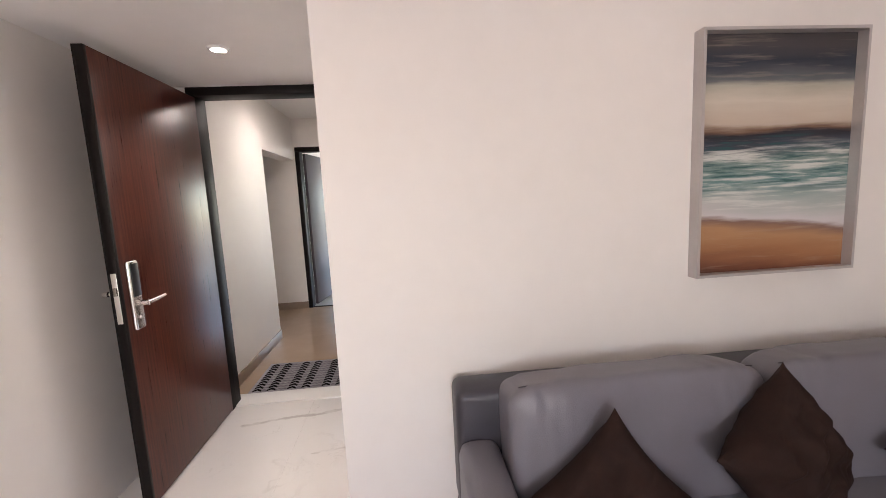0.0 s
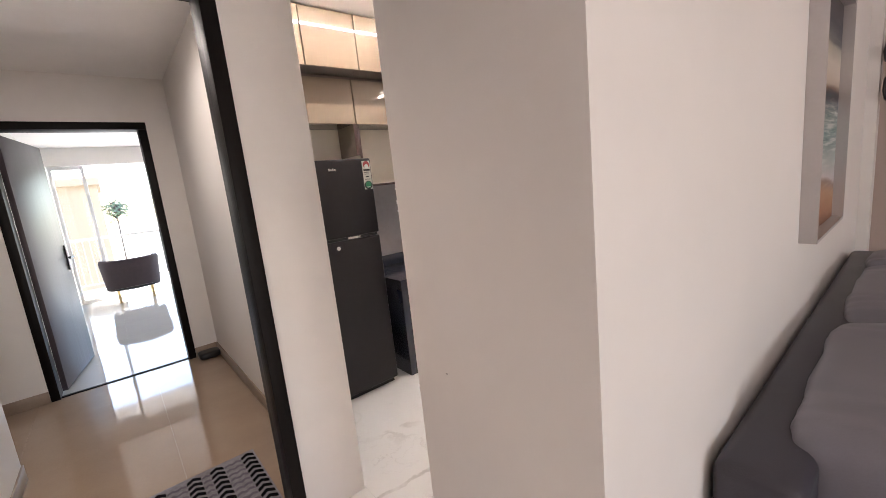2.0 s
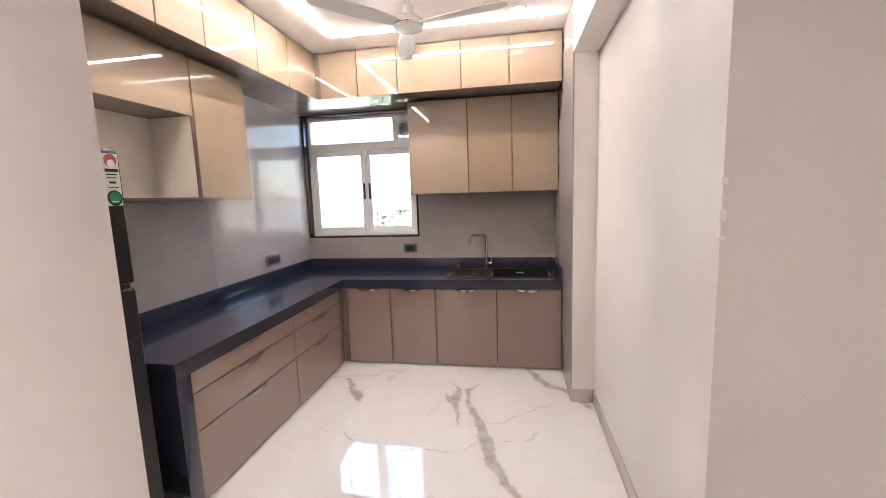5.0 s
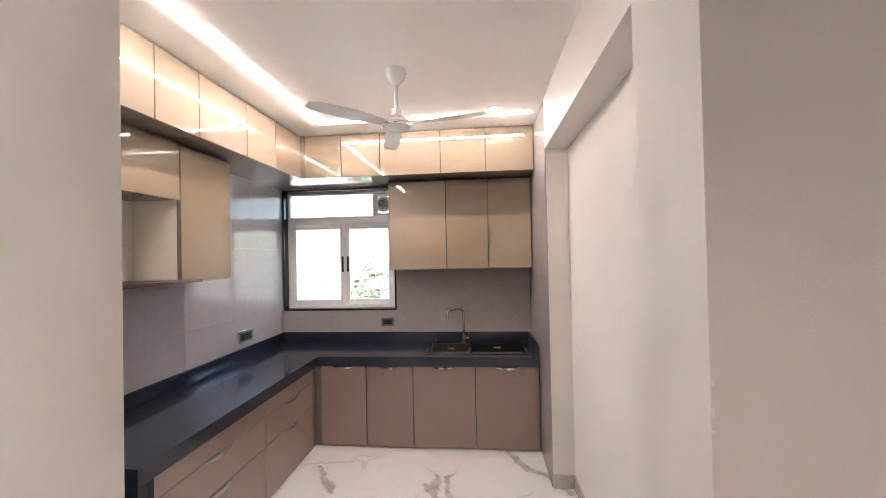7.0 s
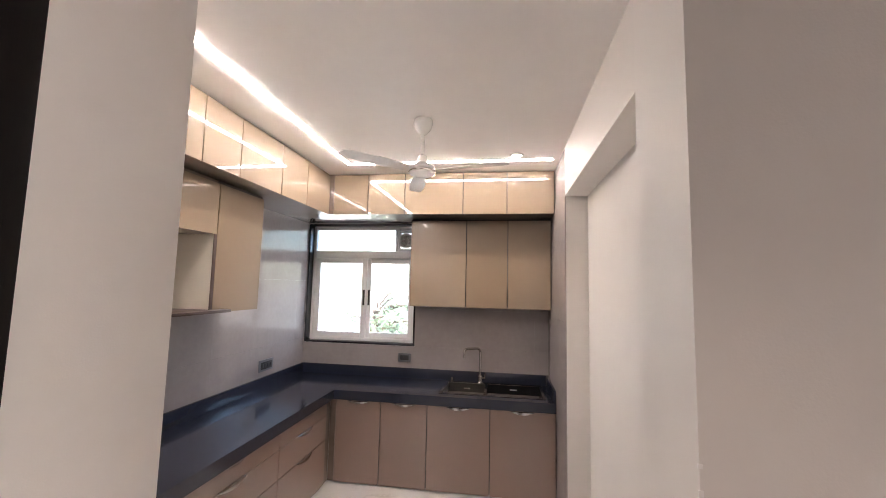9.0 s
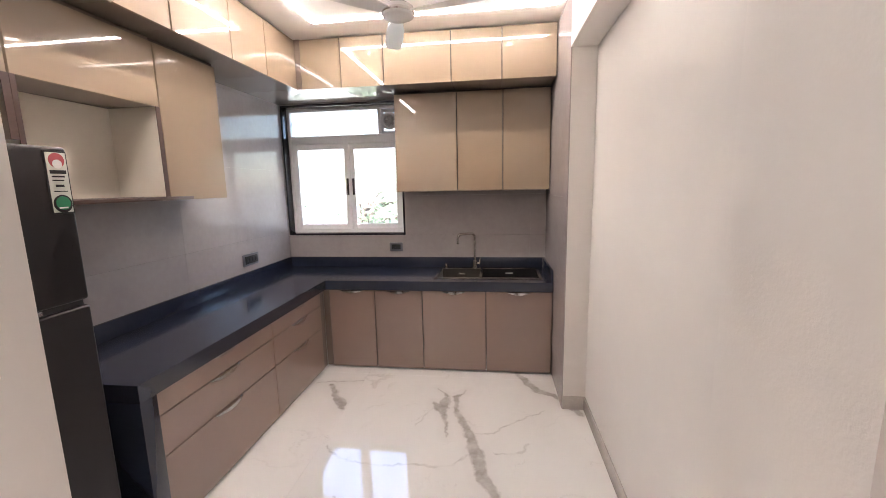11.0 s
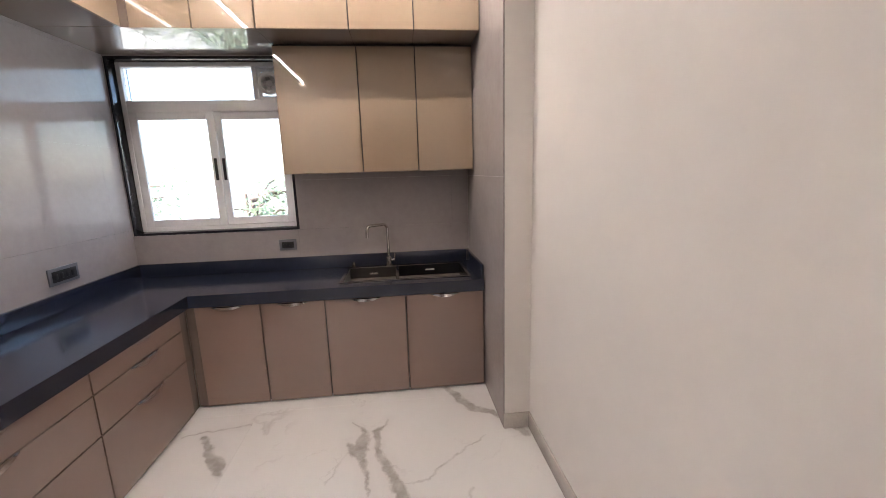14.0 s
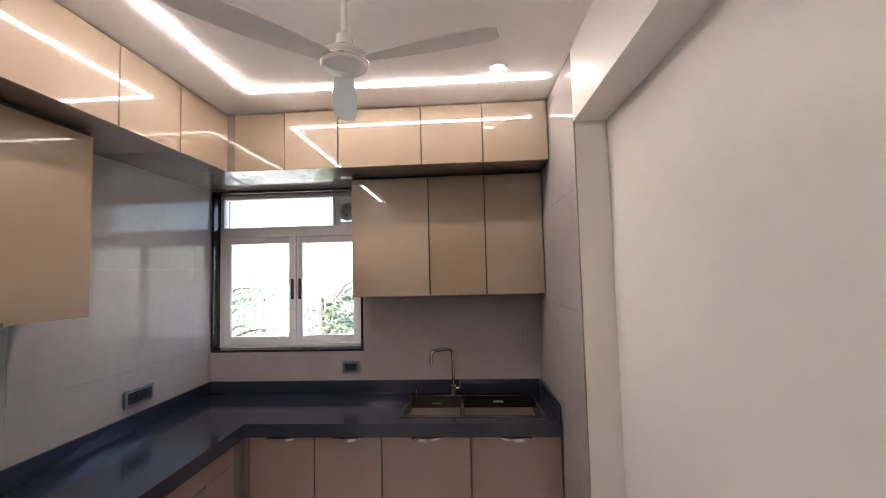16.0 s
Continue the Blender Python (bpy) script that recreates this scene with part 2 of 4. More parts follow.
WHITE = plain("white_enamel", (0.80, 0.79, 0.77), 0.25, var=0.03)
FRIDGE = plain("charcoal_steel", (0.030, 0.027, 0.029), 0.30, 0.6, var=0.025, stretch=(90, 90, 2))
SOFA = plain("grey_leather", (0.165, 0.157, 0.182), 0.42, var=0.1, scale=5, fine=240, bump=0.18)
# same leather with shade put into its colour, for base, backrest and seams
SOFAD = plain("shaded_grey_leather", (0.034, 0.031, 0.041), 0.42, var=0.1, scale=5, fine=240, bump=0.18)
BROWN = plain("brown_velvet", (0.026, 0.0145, 0.012), 0.85, var=0.3, scale=14, fine=300, bump=0.2, shine=0.12)
SILVER = plain("silver_frame", (0.50, 0.47, 0.46), 0.35, 0.3, var=0.05)
MATG = plain("grey_mat_pile", (0.27, 0.255, 0.275), 0.95, var=0.3, scale=40, fine=400, bump=0.5, shine=0.1)
MATP = plain("mauve_mat_pile", (0.17, 0.155, 0.185), 0.95, var=0.3, scale=40, fine=400, bump=0.5, shine=0.1)
MATB = plain("black_mat_pile", (0.006, 0.006, 0.007), 0.95, var=0.3, scale=40, fine=400, bump=0.4, shine=0.05)
GOLD = plain("brass_legs", (0.75, 0.56, 0.26), 0.25, 1.0, var=0.05)
CHAIRF = plain("dark_chair_fabric", (0.05, 0.035, 0.04), 0.8, var=0.2, scale=20)
LEAF = plain("leaf_green", (0.16, 0.21, 0.13), 0.6, var=0.4, scale=4)
BARK = plain("bark", (0.12, 0.09, 0.07), 0.9, var=0.3, scale=12, bump=0.4)
FACADE = plain("beige_facade", (0.36, 0.27, 0.18), 0.8, var=0.08)
GROUND = plain("ground_earth", (0.42, 0.40, 0.36), 0.95, var=0.2, scale=0.3)
LED = glow("led_strip_light", (1.0, 0.885, 0.84), LED_STRENGTH)
BULB = glow("downlight_glow", (1.0, 0.92, 0.82), 4.0)


def tile_material():
    """Satin-gloss greige wall tile with cloudy stone figure."""
    n = Nodes("greige_wall_tile")
    n.pos = n.add("ShaderNodeNewGeometry").outputs["Position"]
    a, b = n.noise(2.6, 6, rough=0.6), n.noise(22, 5)
    f = n.math("ADD", n.math("MULTIPLY", a, 0.7), n.math("MULTIPLY", b, 0.3))
    base = n.ramp(f, (0.3, (0.315, 0.282, 0.275)), (0.5, (0.352, 0.317, 0.308)), (0.7, (0.39, 0.354, 0.343)))
    n.bump(n.noise(3.5, 2), 0.015, 0.004)
    return n.done(base, n.span(b, 0.3, 0.7, 0.03, 0.06), Specular_IOR_Level=0.17)


def glass_material():
    n = Nodes("window_glass")
    return n.done((1, 1, 1), 0.0, Transmission_Weight=1.0, IOR=1.3)


def picture_material():
    """An abstract seascape: storm sky, pale band, dark horizon, surf and sand."""
    n = Nodes("seascape_print")
    sep = n.add("ShaderNodeSeparateXYZ")
    n.link(n.pos, sep.inputs[0])
    streak = n.noise(2.6, 7, n.stretch(1.1, 1, 17), 0.6)
    soft = n.noise(2.2, 5, n.stretch(0.8, 1, 6), 0.55)
    z = n.math("DIVIDE", sep.outputs[2], 0.94)
    f = n.math("ADD", z, n.math("MULTIPLY", n.math("SUBTRACT", soft, 0.5), 0.13))
    curve = n.math("MULTIPLY", n.math("MULTIPLY_ADD", sep.outputs[0], 0.09, 0.03), n.span(z, 0.30, 0.42, 1.0, 0.0))
    f = n.math("ADD", f, curve)
    base = n.ramp(f, (0.0, (0.06, 0.022, 0.014)), (0.06, (0.15, 0.055, 0.030)), (0.14, (0.33, 0.15, 0.068)), (0.22, (0.42, 0.235, 0.12)),
                  (0.265, (0.22, 0.13, 0.105)), (0.29, (0.60, 0.57, 0.58)), (0.35, (0.44, 0.48, 0.46)), (0.43, (0.13, 0.24, 0.24)),
                  (0.51, (0.20, 0.27, 0.255)), (0.575, (0.045, 0.06, 0.085)), (0.63, (0.016, 0.015, 0.025)), (0.648, (0.15, 0.085, 0.055)),
                  (0.685, (0.50, 0.42, 0.34)), (0.77, (0.60, 0.54, 0.46)), (0.83, (0.42, 0.40, 0.33)), (0.865, (0.12, 0.13, 0.14)), (0.93, (0.022, 0.03, 0.05)), (1.0, (0.06, 0.055, 0.06)))
    sea = n.math("MULTIPLY", n.span(z, 0.27, 0.31), n.span(z, 0.55, 0.60, 1.0, 0.0))
    foam = n.math("MULTIPLY", n.span(streak, 0.49, 0.60), sea)
    base = n.mix(n.math("MULTIPLY", foam, 0.9), base, (0.62, 0.63, 0.60))
    deep = n.math("MULTIPLY", n.span(streak, 0.47, 0.40), n.math("MULTIPLY", n.span(z, 0.36, 0.42), n.span(z, 0.60, 0.64, 1.0, 0.0)))
    base = n.mix(n.math("MULTIPLY", deep, 0.9), base, (0.015, 0.085, 0.09))
    rest = n.math("SUBTRACT", 1.0, sea)
    base = n.mix(n.math("MULTIPLY", n.math("MULTIPLY", n.span(streak, 0.55, 0.7), rest), 0.25), base, (0.5, 0.42, 0.34))
    return n.done(base, 0.35)


TILE, GLASS, PRINT = tile_material(), glass_material(), picture_material()

# ---- mesh helpers ----
ROOT = {}


def box(bm, x0, x1, y0, y1, z0, z1, bevel=0.0, seg=2):
    vs = [bm.verts.new((x, y, z)) for x in (x0, x1) for y in (y0, y1) for z in (z0, z1)]
    fs = [bm.faces.new([vs[i] for i in q]) for q in ((0, 1, 3, 2), (4, 6, 7, 5), (0, 4, 5, 1), (2, 3, 7, 6), (0, 2, 6, 4), (1, 5, 7, 3))]
    if bevel:
        es = list({e for f in fs for e in f.edges})
        bmesh.ops.bevel(bm, geom=es, offset=bevel, segments=seg, profile=0.5, affect="EDGES")
    return bm


def B(*boxes, bevel=0.0, seg=2):
    bm = bmesh.new()
    for b in boxes:
        box(bm, *b, bevel=bevel, seg=seg)
    return bm


def rod(bm, pts, r, sides=14):
    """A round tube along a line of points; r: one radius or one a point."""
    pts = [Vector(p) for p in pts]
    rs = r if isinstance(r, (list, tuple)) else [r] * len(pts)
    rings, side = [], None
    for i, p in enumerate(pts):
        d = (pts[min(i + 1, len(pts) - 1)] - pts[max(i - 1, 0)]).normalized()
        if side is None:
            side = d.orthogonal().normalized()
        side = (side - d * side.dot(d)).normalized()
        up = d.cross(side)
        rings.append([bm.verts.new(p + (side * math.cos(a) + up * math.sin(a)) * rs[i]) for a in [k * math.tau / sides for k in range(sides)]])
    for a, b in zip(rings, rings[1:]):
        for k in range(sides):
            bm.faces.new((a[k], a[(k + 1) % sides], b[(k + 1) % sides], b[k]))
    bm.faces.new(list(reversed(rings[0])))
    bm.faces.new(rings[-1])
    return bm


def lathe(bm, x, y, profile, sides=32):
    """A turned shape round the upright through (x, y); profile: (radius, z) from end to end."""
    rings = [[bm.verts.new((x + r * math.cos(k * math.tau / sides), y + r * math.sin(k * math.tau / sides), z)) for k in range(sides)] for r, z in profile]
    for a, b in zip(rings, rings[1:]):
        for k in range(sides):
            bm.faces.new((a[k], a[(k + 1) % sides], b[(k + 1) % sides], b[k]))
    bm.faces.new(list(reversed(rings[0])))
    bm.faces.new(rings[-1])
    return bm


def smooth_mesh(me):
    for p in me.polygons:
        p.use_smooth = True
    me.set_sharp_from_angle(angle=radians(40))


def link_mesh(name, bm, material, smooth=True):
    bmesh.ops.recalc_face_normals(bm, faces=bm.faces)
    me = bpy.data.meshes.new(name)
    bm.to_mesh(me)
    bm.free()
    me.materials.append(material)
    if smooth:
        smooth_mesh(me)
    return new(name, me)


def thing(name, x, y, z, label, category, group=""):
    ob = new(name)
    ob.empty_display_size = 0.1
    ob.location = (x, y, z)
    ROOT[ob] = Vector((x, y, z))
    return tagged(ob, label, category, group)


def part(name, bm, material, parent, label=""):
    """One mesh, given in the world's coordinates, under a thing or under a part of it."""
    o = ROOT[parent]
    bmesh.ops.translate(bm, verts=bm.verts, vec=-o)
    ob = link_mesh(name, bm, material)
    ob.parent = parent
    ROOT[ob] = o
    return tagged(ob, label)


def single(name, bm, material, label, category, group=""):
    """A thing of one mesh, with its origin at its base."""
    lo = Vector([min(v.co[i] for v in bm.verts) for i in range(3)])
    hi = Vector([max(v.co[i] for v in bm.verts) for i in range(3)])
    o = Vector(((lo.x + hi.x) / 2, (lo.y + hi.y) / 2, lo.z))
    bmesh.ops.translate(bm, verts=bm.verts, vec=-o)
    ob = link_mesh(name, bm, material)
    ob.location = o
    ROOT[ob] = o
    return tagged(ob, label, category, group)


def structure(name, bm, material, label="", category="wall"):
    ob = link_mesh(name, bm, material)
    ROOT[ob] = Vector()
    return tagged(ob, label, category, kind="structure")


def cushion(cx, cy, cz, sx, sy, sz, m=None, power=0.42, crease=0.004, cuts=14, folds=0.0):
    """A soft rounded block, its half sizes sx, sy, sz, slightly wrinkled."""
    bm = bmesh.new()
    bmesh.ops.create_cube(bm, size=2)
    bmesh.ops.subdivide_edges(bm, edges=bm.edges, cuts=cuts, use_grid_fill=True)
    for v in bm.verts:
        d = v.co.normalized()
        s = [math.copysign(abs(c) ** power, c) for c in d]
        k = sum(abs(c) ** (2 / power) for c in s) ** (power / 2)
        p = Vector((s[0] * sx, s[1] * sy, s[2] * sz)) / max(k, 1e-6)
        p += d * crease * (noise.noise(p * 6 + Vector((cx, cy, 0))) * 2 + noise.noise(Vector((p.x * 22, p.y * 8, p.z * 5 + cx))) * 0.8)
        if folds:
            ridge = 1 - min(1, abs(noise.noise(Vector((p.x * 11 + p.z * 3, p.z * 2.5, cx * 7)))) * 5)
            p += d * folds * ridge * max(0, 0.35 + 0.65 * p.z / sz) * max(0, 0.5 + noise.noise(Vector((p.x * 3, cx, 2))))
        v.co = p
    bmesh.ops.transform(bm, matrix=Matrix.Translation((cx, cy, cz)) @ (m or Matrix()), verts=bm.verts)
    return bm


def throw_pillow(m, half=0.24, thick=0.085, n=26):
    """A square scatter cushion with pinched corners and soft creases."""
    bm = bmesh.new()
    for side in (1, -1):
        grid = []
        for i in range(n + 1):
            row = []
            for j in range(n + 1):
                u, v = -1 + 2 * i / n, -1 + 2 * j / n
                e = (max(0, 1 - u * u) ** 0.5) * (max(0, 1 - v * v) ** 0.5)
                pu, pv = 1 - 0.15 * (1 - v * v) * abs(u) ** 3, 1 - 0.15 * (1 - u * u) * abs(v) ** 3
                c = (0.040 * noise.noise(Vector((u * 1.8, v * 2.6, side * 3.0))) + 0.024 * noise.noise(Vector((u * 4, v * 6, side * 5.0)))) * e
                c += 0.006 * math.sin(10 * u + 7 * v) * e * max(0, 0.4 - v)
                row.append(bm.verts.new((u * half * pu, side * (thick * e) + c, v * half * pv)))
            grid.append(row)
        for i in range(n):
            for j in range(n):
                bm.faces.new((grid[i][j], grid[i + 1][j], grid[i + 1][j + 1], grid[i][j + 1]))
    bmesh.ops.remove_doubles(bm, verts=bm.verts, dist=0.0015)
    bmesh.ops.transform(bm, matrix=m, verts=bm.verts)
    return bm

# ---- the setting ----
H = 2.9


def wall_end(bm):
    """The free end of the sofa wall, whose outer face runs slightly out of square."""
    lo = [bm.verts.new(p) for p in ((-0.980, 3.66, 0), (-0.755, 3.66, 0), (-0.755, 4.202, 0), (-0.958, 4.202, 0))]
    hi = [bm.verts.new((v.co.x, v.co.y, H)) for v in lo]
    bm.faces.new(lo)
    bm.faces.new(hi)
    for i in range(4):
        bm.faces.new((lo[i], lo[(i + 1) % 4], hi[(i + 1) % 4], hi[i]))
    return bm


sofa_wall = structure("wall_sofa", wall_end(B((-0.755, 3.2, 3.66, 3.84, 0, H))), WALL, "plain off-white painted wall behind the sofa")
structure("wall_beam", B((-0.755, 1.47, 3.8405, 4.0, 2.40, H)), WALL, "off-white painted beam above the kitchen side wall")
pilaster = structure("wall_pilaster", B((1.47, 2.58, 3.8405, 3.992, 0, H)), WALL, "off-white pilaster beside the kitchen counter")
east = structure("wall_east", B((2.585, 2.78, 3.6, 5.335, 0, H), (2.585, 2.78, 6.54, 6.75, 0, H), (2.585, 2.78, 5.335, 6.54, 0, 1.105), (2.585, 2.78, 5.335, 6.54, 2.37, H)), WALL, "kitchen window wall with greige tiles")
north = structure("wall_north", B((-0.86, 2.585, 6.555, 6.75, 0, H)), WALL, "kitchen long wall with greige tiles")
structure("wall_fridge", B((-0.88, -0.765, 5.30, 6.555, 0, H)), WALL, "off-white wall beside the refrigerator")
structure("wall_entry", B((-1.061, -0.765, 5.119, 5.30, 0, H), (-2.5, -2.122, 5.112, 5.30, 0, H), (-2.122, -1.061, 5.112, 5.30, 2.357, H)), WALL, "off-white wall round the entrance door")
structure("wall_west", B((-2.5, -2.32, -2.0, 5.112, 0, H)), WALL, "off-white wall behind the open door")
structure("wall_south", B((-2.5, 3.4, -2.15, -1.98, 0, 0.9), (-2.5, 3.4, -2.15, -1.98, 2.2, H), (-2.5, -2.1, -2.15, -1.98, 0.9, 2.2), (-0.3, 3.4, -2.15, -1.98, 0.9, 2.2)), WALL, "off-white living room wall with a window")
structure("wall_living_east", B((3.2, 3.4, -1.98, 3.84, 0, H)), TAUPE, "taupe painted living room wall")
structure("wall_corridor_left", B((-2.39, -2.19, 5.30, 6.737, 0, H), (-2.39, -2.19, 6.737, 8.04, 2.147, H)), WALL, "off-white corridor wall with a side passage")
structure("wall_corridor_right", B((-0.88, -0.70, 6.556, 8.04, 0, H)), WALL, "off-white corridor wall")
structure("wall_passage", B((-3.8, -3.6, 6.5, 8.2, 0, H), (-3.6, -2.39, 6.54, 6.737, 0, H)), WALL, "off-white end of the side passage")
structure("wall_far", B((-3.6, -2.174, 8.04, 8.2, 0, H), (-1.085, 1.7, 8.04, 8.2, 0, H), (-2.174, -1.085, 8.04, 8.2, 2.327, H)), WALL, "off-white wall round the opposite flat's door")
structure("wall_far_room", B((-2.5, -2.3, 8.2, 12.8, 0, H), (1.5, 1.7, 8.2, 13.0, 0, H)), WALL, "white side walls of the opposite flat")
structure("wall_balcony", B((-2.5, 1.7, 12.8, 13.0, 2.42, H), (-2.5, -2.15, 12.8, 13.0, 0, 2.42)), WALL, "white beam above the balcony opening")
structure("ceiling_kitchen", B((-0.771, 2.78, 3.8, 6.75, 2.76, 2.95)), CEIL, "smooth white kitchen ceiling", "ceiling")
structure("ceiling_foyer", B((-2.32, -0.9805, 3.66, 5.118, 2.366, 2.95), (-0.9805, -0.772, 4.2025, 5.118, 2.366, 2.95)), CEIL, "lowered white foyer ceiling", "ceiling")
structure("ceiling_living", B((-2.5, 3.4, -2.15, 3.6595, 2.76, 2.95)), CEIL, "white living room ceiling", "ceiling")
structure("ceiling_corridor", B((-3.8, -0.70, 5.3005, 8.2, 2.72, 2.95)), CEIL, "white corridor ceiling", "ceiling")
structure("ceiling_far_room", B((-2.5, 1.7, 8.2005, 14.6, 2.72, 2.95)), CEIL, "white ceiling of the opposite flat", "ceiling")
floor = structure("floor", B((-2.5, 3.4, -2.15, 5.14, -0.15, -0.008), (-0.86, 2.8, 5.14, 6.75, -0.15, -0.008)), GROUT, "white marble tiled floor with grey veins", "floor")
corridor_floor = structure("floor_corridor", B((-3.8, -0.70, 5.33, 8.2, -0.15, -0.008)), GROUT, "polished beige tiled corridor floor", "floor")
far_floor = structure("floor_far", B((-2.5, 1.7, 8.2, 14.6, -0.15, -0.008)), GROUT, "polished pale tiled floor of the opposite flat", "floor")
structure("door_sill", B((-2.122, -1.061, 5.142, 5.33, -0.15, 0.012), bevel=0.004), SILL, "white marble threshold slab", "sill")
structure("sill_far", B((-2.174, -1.085, 8.06, 8.10, -0.1, 0.008), bevel=0.003), FRAMEW, "dark strip under the opposite door", "sill")
structure("baseboard", B((-0.754, 1.47, 3.8405, 3.852, 0, 0.095), (1.458, 1.4695, 3.852, 3.998, 0, 0.095), bevel=0.002), SKIRT, "grey stone skirting", "skirting")
structure("baseboard_corridor", B((-2.1895, -2.178, 5.34, 6.737, 0, 0.10), (-0.892, -0.8805, 6.03, 8.04, 0, 0.10), (-1.085, -0.892, 8.028, 8.0395, 0, 0.10), (-3.6, -2.174, 8.028, 8.0395, 0, 0.10), bevel=0.002), SKIRT_B, "brown stone skirting", "skirting")


def door_frame(name, x0, x1, y0, y1, top, w, label):
    bm = B((x0, x0 + w, y0, y1, 0, top - w), (x1 - w, x1, y0, y1, 0, top - w), (x0, x1, y0, y1, top - w, top), bevel=0.004)
    return structure(name, bm, FRAMEW, label, "door frame")


door_frame("door_1", -2.121, -1.062, 5.086, 5.24, 2.3565, 0.058, "dark brown glossy wooden entrance door frame")
door_frame("door_2", -2.173, -1.086, 8.03, 8.215, 2.3265, 0.062, "dark brown wooden frame of the opposite flat's door")

part("paint_chip", B((-0.9645, -0.962, 4.066, 4.072, 1.058, 1.0615)), GREYP, sofa_wall, "tiny dark chip in the paint")
for z, h in ((1.511, 0.003), (1.478, 0.005), (1.456, 0.002), (0.98, 0.003)):
    part("paint_flake", B((-0.9592, -0.9565, 4.198, 4.2040, z - h, z + h), bevel=0.0008), CEIL, sofa_wall, "small flake at the wall corner")

# entrance door, standing open against the wall
leaf = thing("entrance_door", -2.075, 5.09, 0, "open red-brown veneered entrance door with dark edges", "door")
part("leaf", B((-2.100, -2.060, 4.128, 5.083, 0.012, 2.285), bevel=0.002), DOORW, leaf)
part("edge_lipping", B((-2.101, -2.059, 4.110, 4.128, 0.012, 2.285), bevel=0.002), FRAMEW, leaf, "dark wooden edge strip")
part("outer_panel", B((-2.110, -2.1015, 4.110, 5.083, 0.012, 2.285), bevel=0.002), FRAMEW, leaf, "dark outer face")
lock = part("lock_plate", B((-2.059, -2.034, 4.150, 4.222, 0.94, 1.29), bevel=0.010, seg=4), CHROME, leaf, "satin steel digital lock body")
part("keypad", B((-2.0335, -2.031, 4.158, 4.214, 1.11, 1.275), bevel=0.001), BLACK, lock, "glossy black keypad")
part("lever", rod(rod(bmesh.new(), [(-2.034, 4.186, 1.075), (-1.985, 4.186, 1.075)], 0.015), [(-1.988, 4.178, 1.075), (-1.986, 4.25, 1.076), (-1.988, 4.325, 1.08)], [0.012, 0.011, 0.009]), CHROME, lock, "satin steel lever handle")
part("thumb_turn", lathe(bmesh.new(), -2.03, 4.186, [(0.001, 0.995), (0.014, 0.997), (0.014, 1.012), (0.001, 1.014)], 16), CHROME, lock)
strike = part("latch_plate", B((-2.094, -2.068, 4.1075, 4.1105, 0.99, 1.24), bevel=0.001), CHROME, leaf, "steel mortise plate")
part("latch_bolt", B((-2.089, -2.073, 4.100, 4.108, 1.13, 1.17), bevel=0.002), BRONZE, strike)
part("outer_knob", rod(bmesh.new(), [(-2.110, 4.165, 1.13), (-2.150, 4.165, 1.13), (-2.155, 4.165, 1.13), (-2.178, 4.165, 1.13)], [0.008, 0.008, 0.014, 0.014]), CHROME, leaf, "small chrome knob")

# opposite flat's door, ajar into the bright room
fleaf = thing("opposite_door", -2.11, 8.2, 0, "open grey-brown door of the opposite flat", "door")
fm = Matrix.Translation((-2.11, 8.215, 0)) @ Matrix.Rotation(radians(80), 4, "Z")


def turned(bm, m):
    bmesh.ops.transform(bm, matrix=m, verts=bm.verts)
    return bm


part("leaf", turned(B((0, 0.95, -0.04, 0.0, 0.012, 2.255), bevel=0.002), fm), FARDOOR, fleaf)
fl = part("handle_plate", turned(B((0.87, 0.91, -0.052, -0.0405, 1.0, 1.26), bevel=0.003), fm), BLACK, fleaf, "black handle plate")
part("lever", turned(rod(rod(bmesh.new(), [(0.89, -0.052, 1.13), (0.89, -0.095, 1.13)], 0.009), [(0.89, -0.095, 1.13), (0.77, -0.095, 1.13)], 0.009), fm), BLACK, fl)

# ---- kitchen window ----
win = structure("window_1", B((2.575, 2.80, 5.335, 5.353, 1.105, 2.368), (2.575, 2.80, 6.52, 6.54, 1.105, 2.368), (2.575, 2.80, 5.353, 6.52, 1.105, 1.123), (2.575, 2.80, 5.353, 6.52, 2.348, 2.368), bevel=0.002), GRAN, "white sliding window in a black granite surround", "window")


def bars(x0, x1, y0, y1, z0, z1, w):
    return B((x0, x1, y0, y0 + w, z0, z1), (x0, x1, y1 - w, y1, z0, z1), (x0, x1, y0 + w, y1 - w, z0, z0 + w), (x0, x1, y0 + w, y1 - w, z1 - w, z1), bevel=0.004)


part("window_frame", bars(2.655, 2.725, 5.354, 6.519, 1.124, 2.347, 0.032), UPVC, win, "white frame")
part("transom", B((2.66, 2.72, 5.386, 6.487, 2.005, 2.085), (2.66, 2.72, 5.560, 5.592, 2.085, 2.315), bevel=0.004), UPVC, win, "white transom bar")
for y0, y1, x0 in ((5.897, 6.487, 2.658), (5.386, 5.915, 2.692)):
    s = part("sash", bars(x0, x0 + 0.03, y0, y1, 1.156, 2.005, 0.055), UPVC, win, "white sliding sash")
    hy = y0 + 0.026 if x0 < 2.67 else y1 - 0.038
    part("handle", B((x0 - 0.007, x0 - 0.0005, hy - 0.011, hy + 0.011, 1.50, 1.665), bevel=0.003), BLACK, s, "black finger pull")
    g = part("pane", B((x0 + 0.013, x0 + 0.017, y0 + 0.055, y1 - 0.055, 1.211, 1.95)), GLASS, s)
    g.visible_shadow = False
g = part("pane", B((2.688, 2.692, 5.592, 6.487, 2.085, 2.315)), GLASS, win)
g.visible_shadow = False
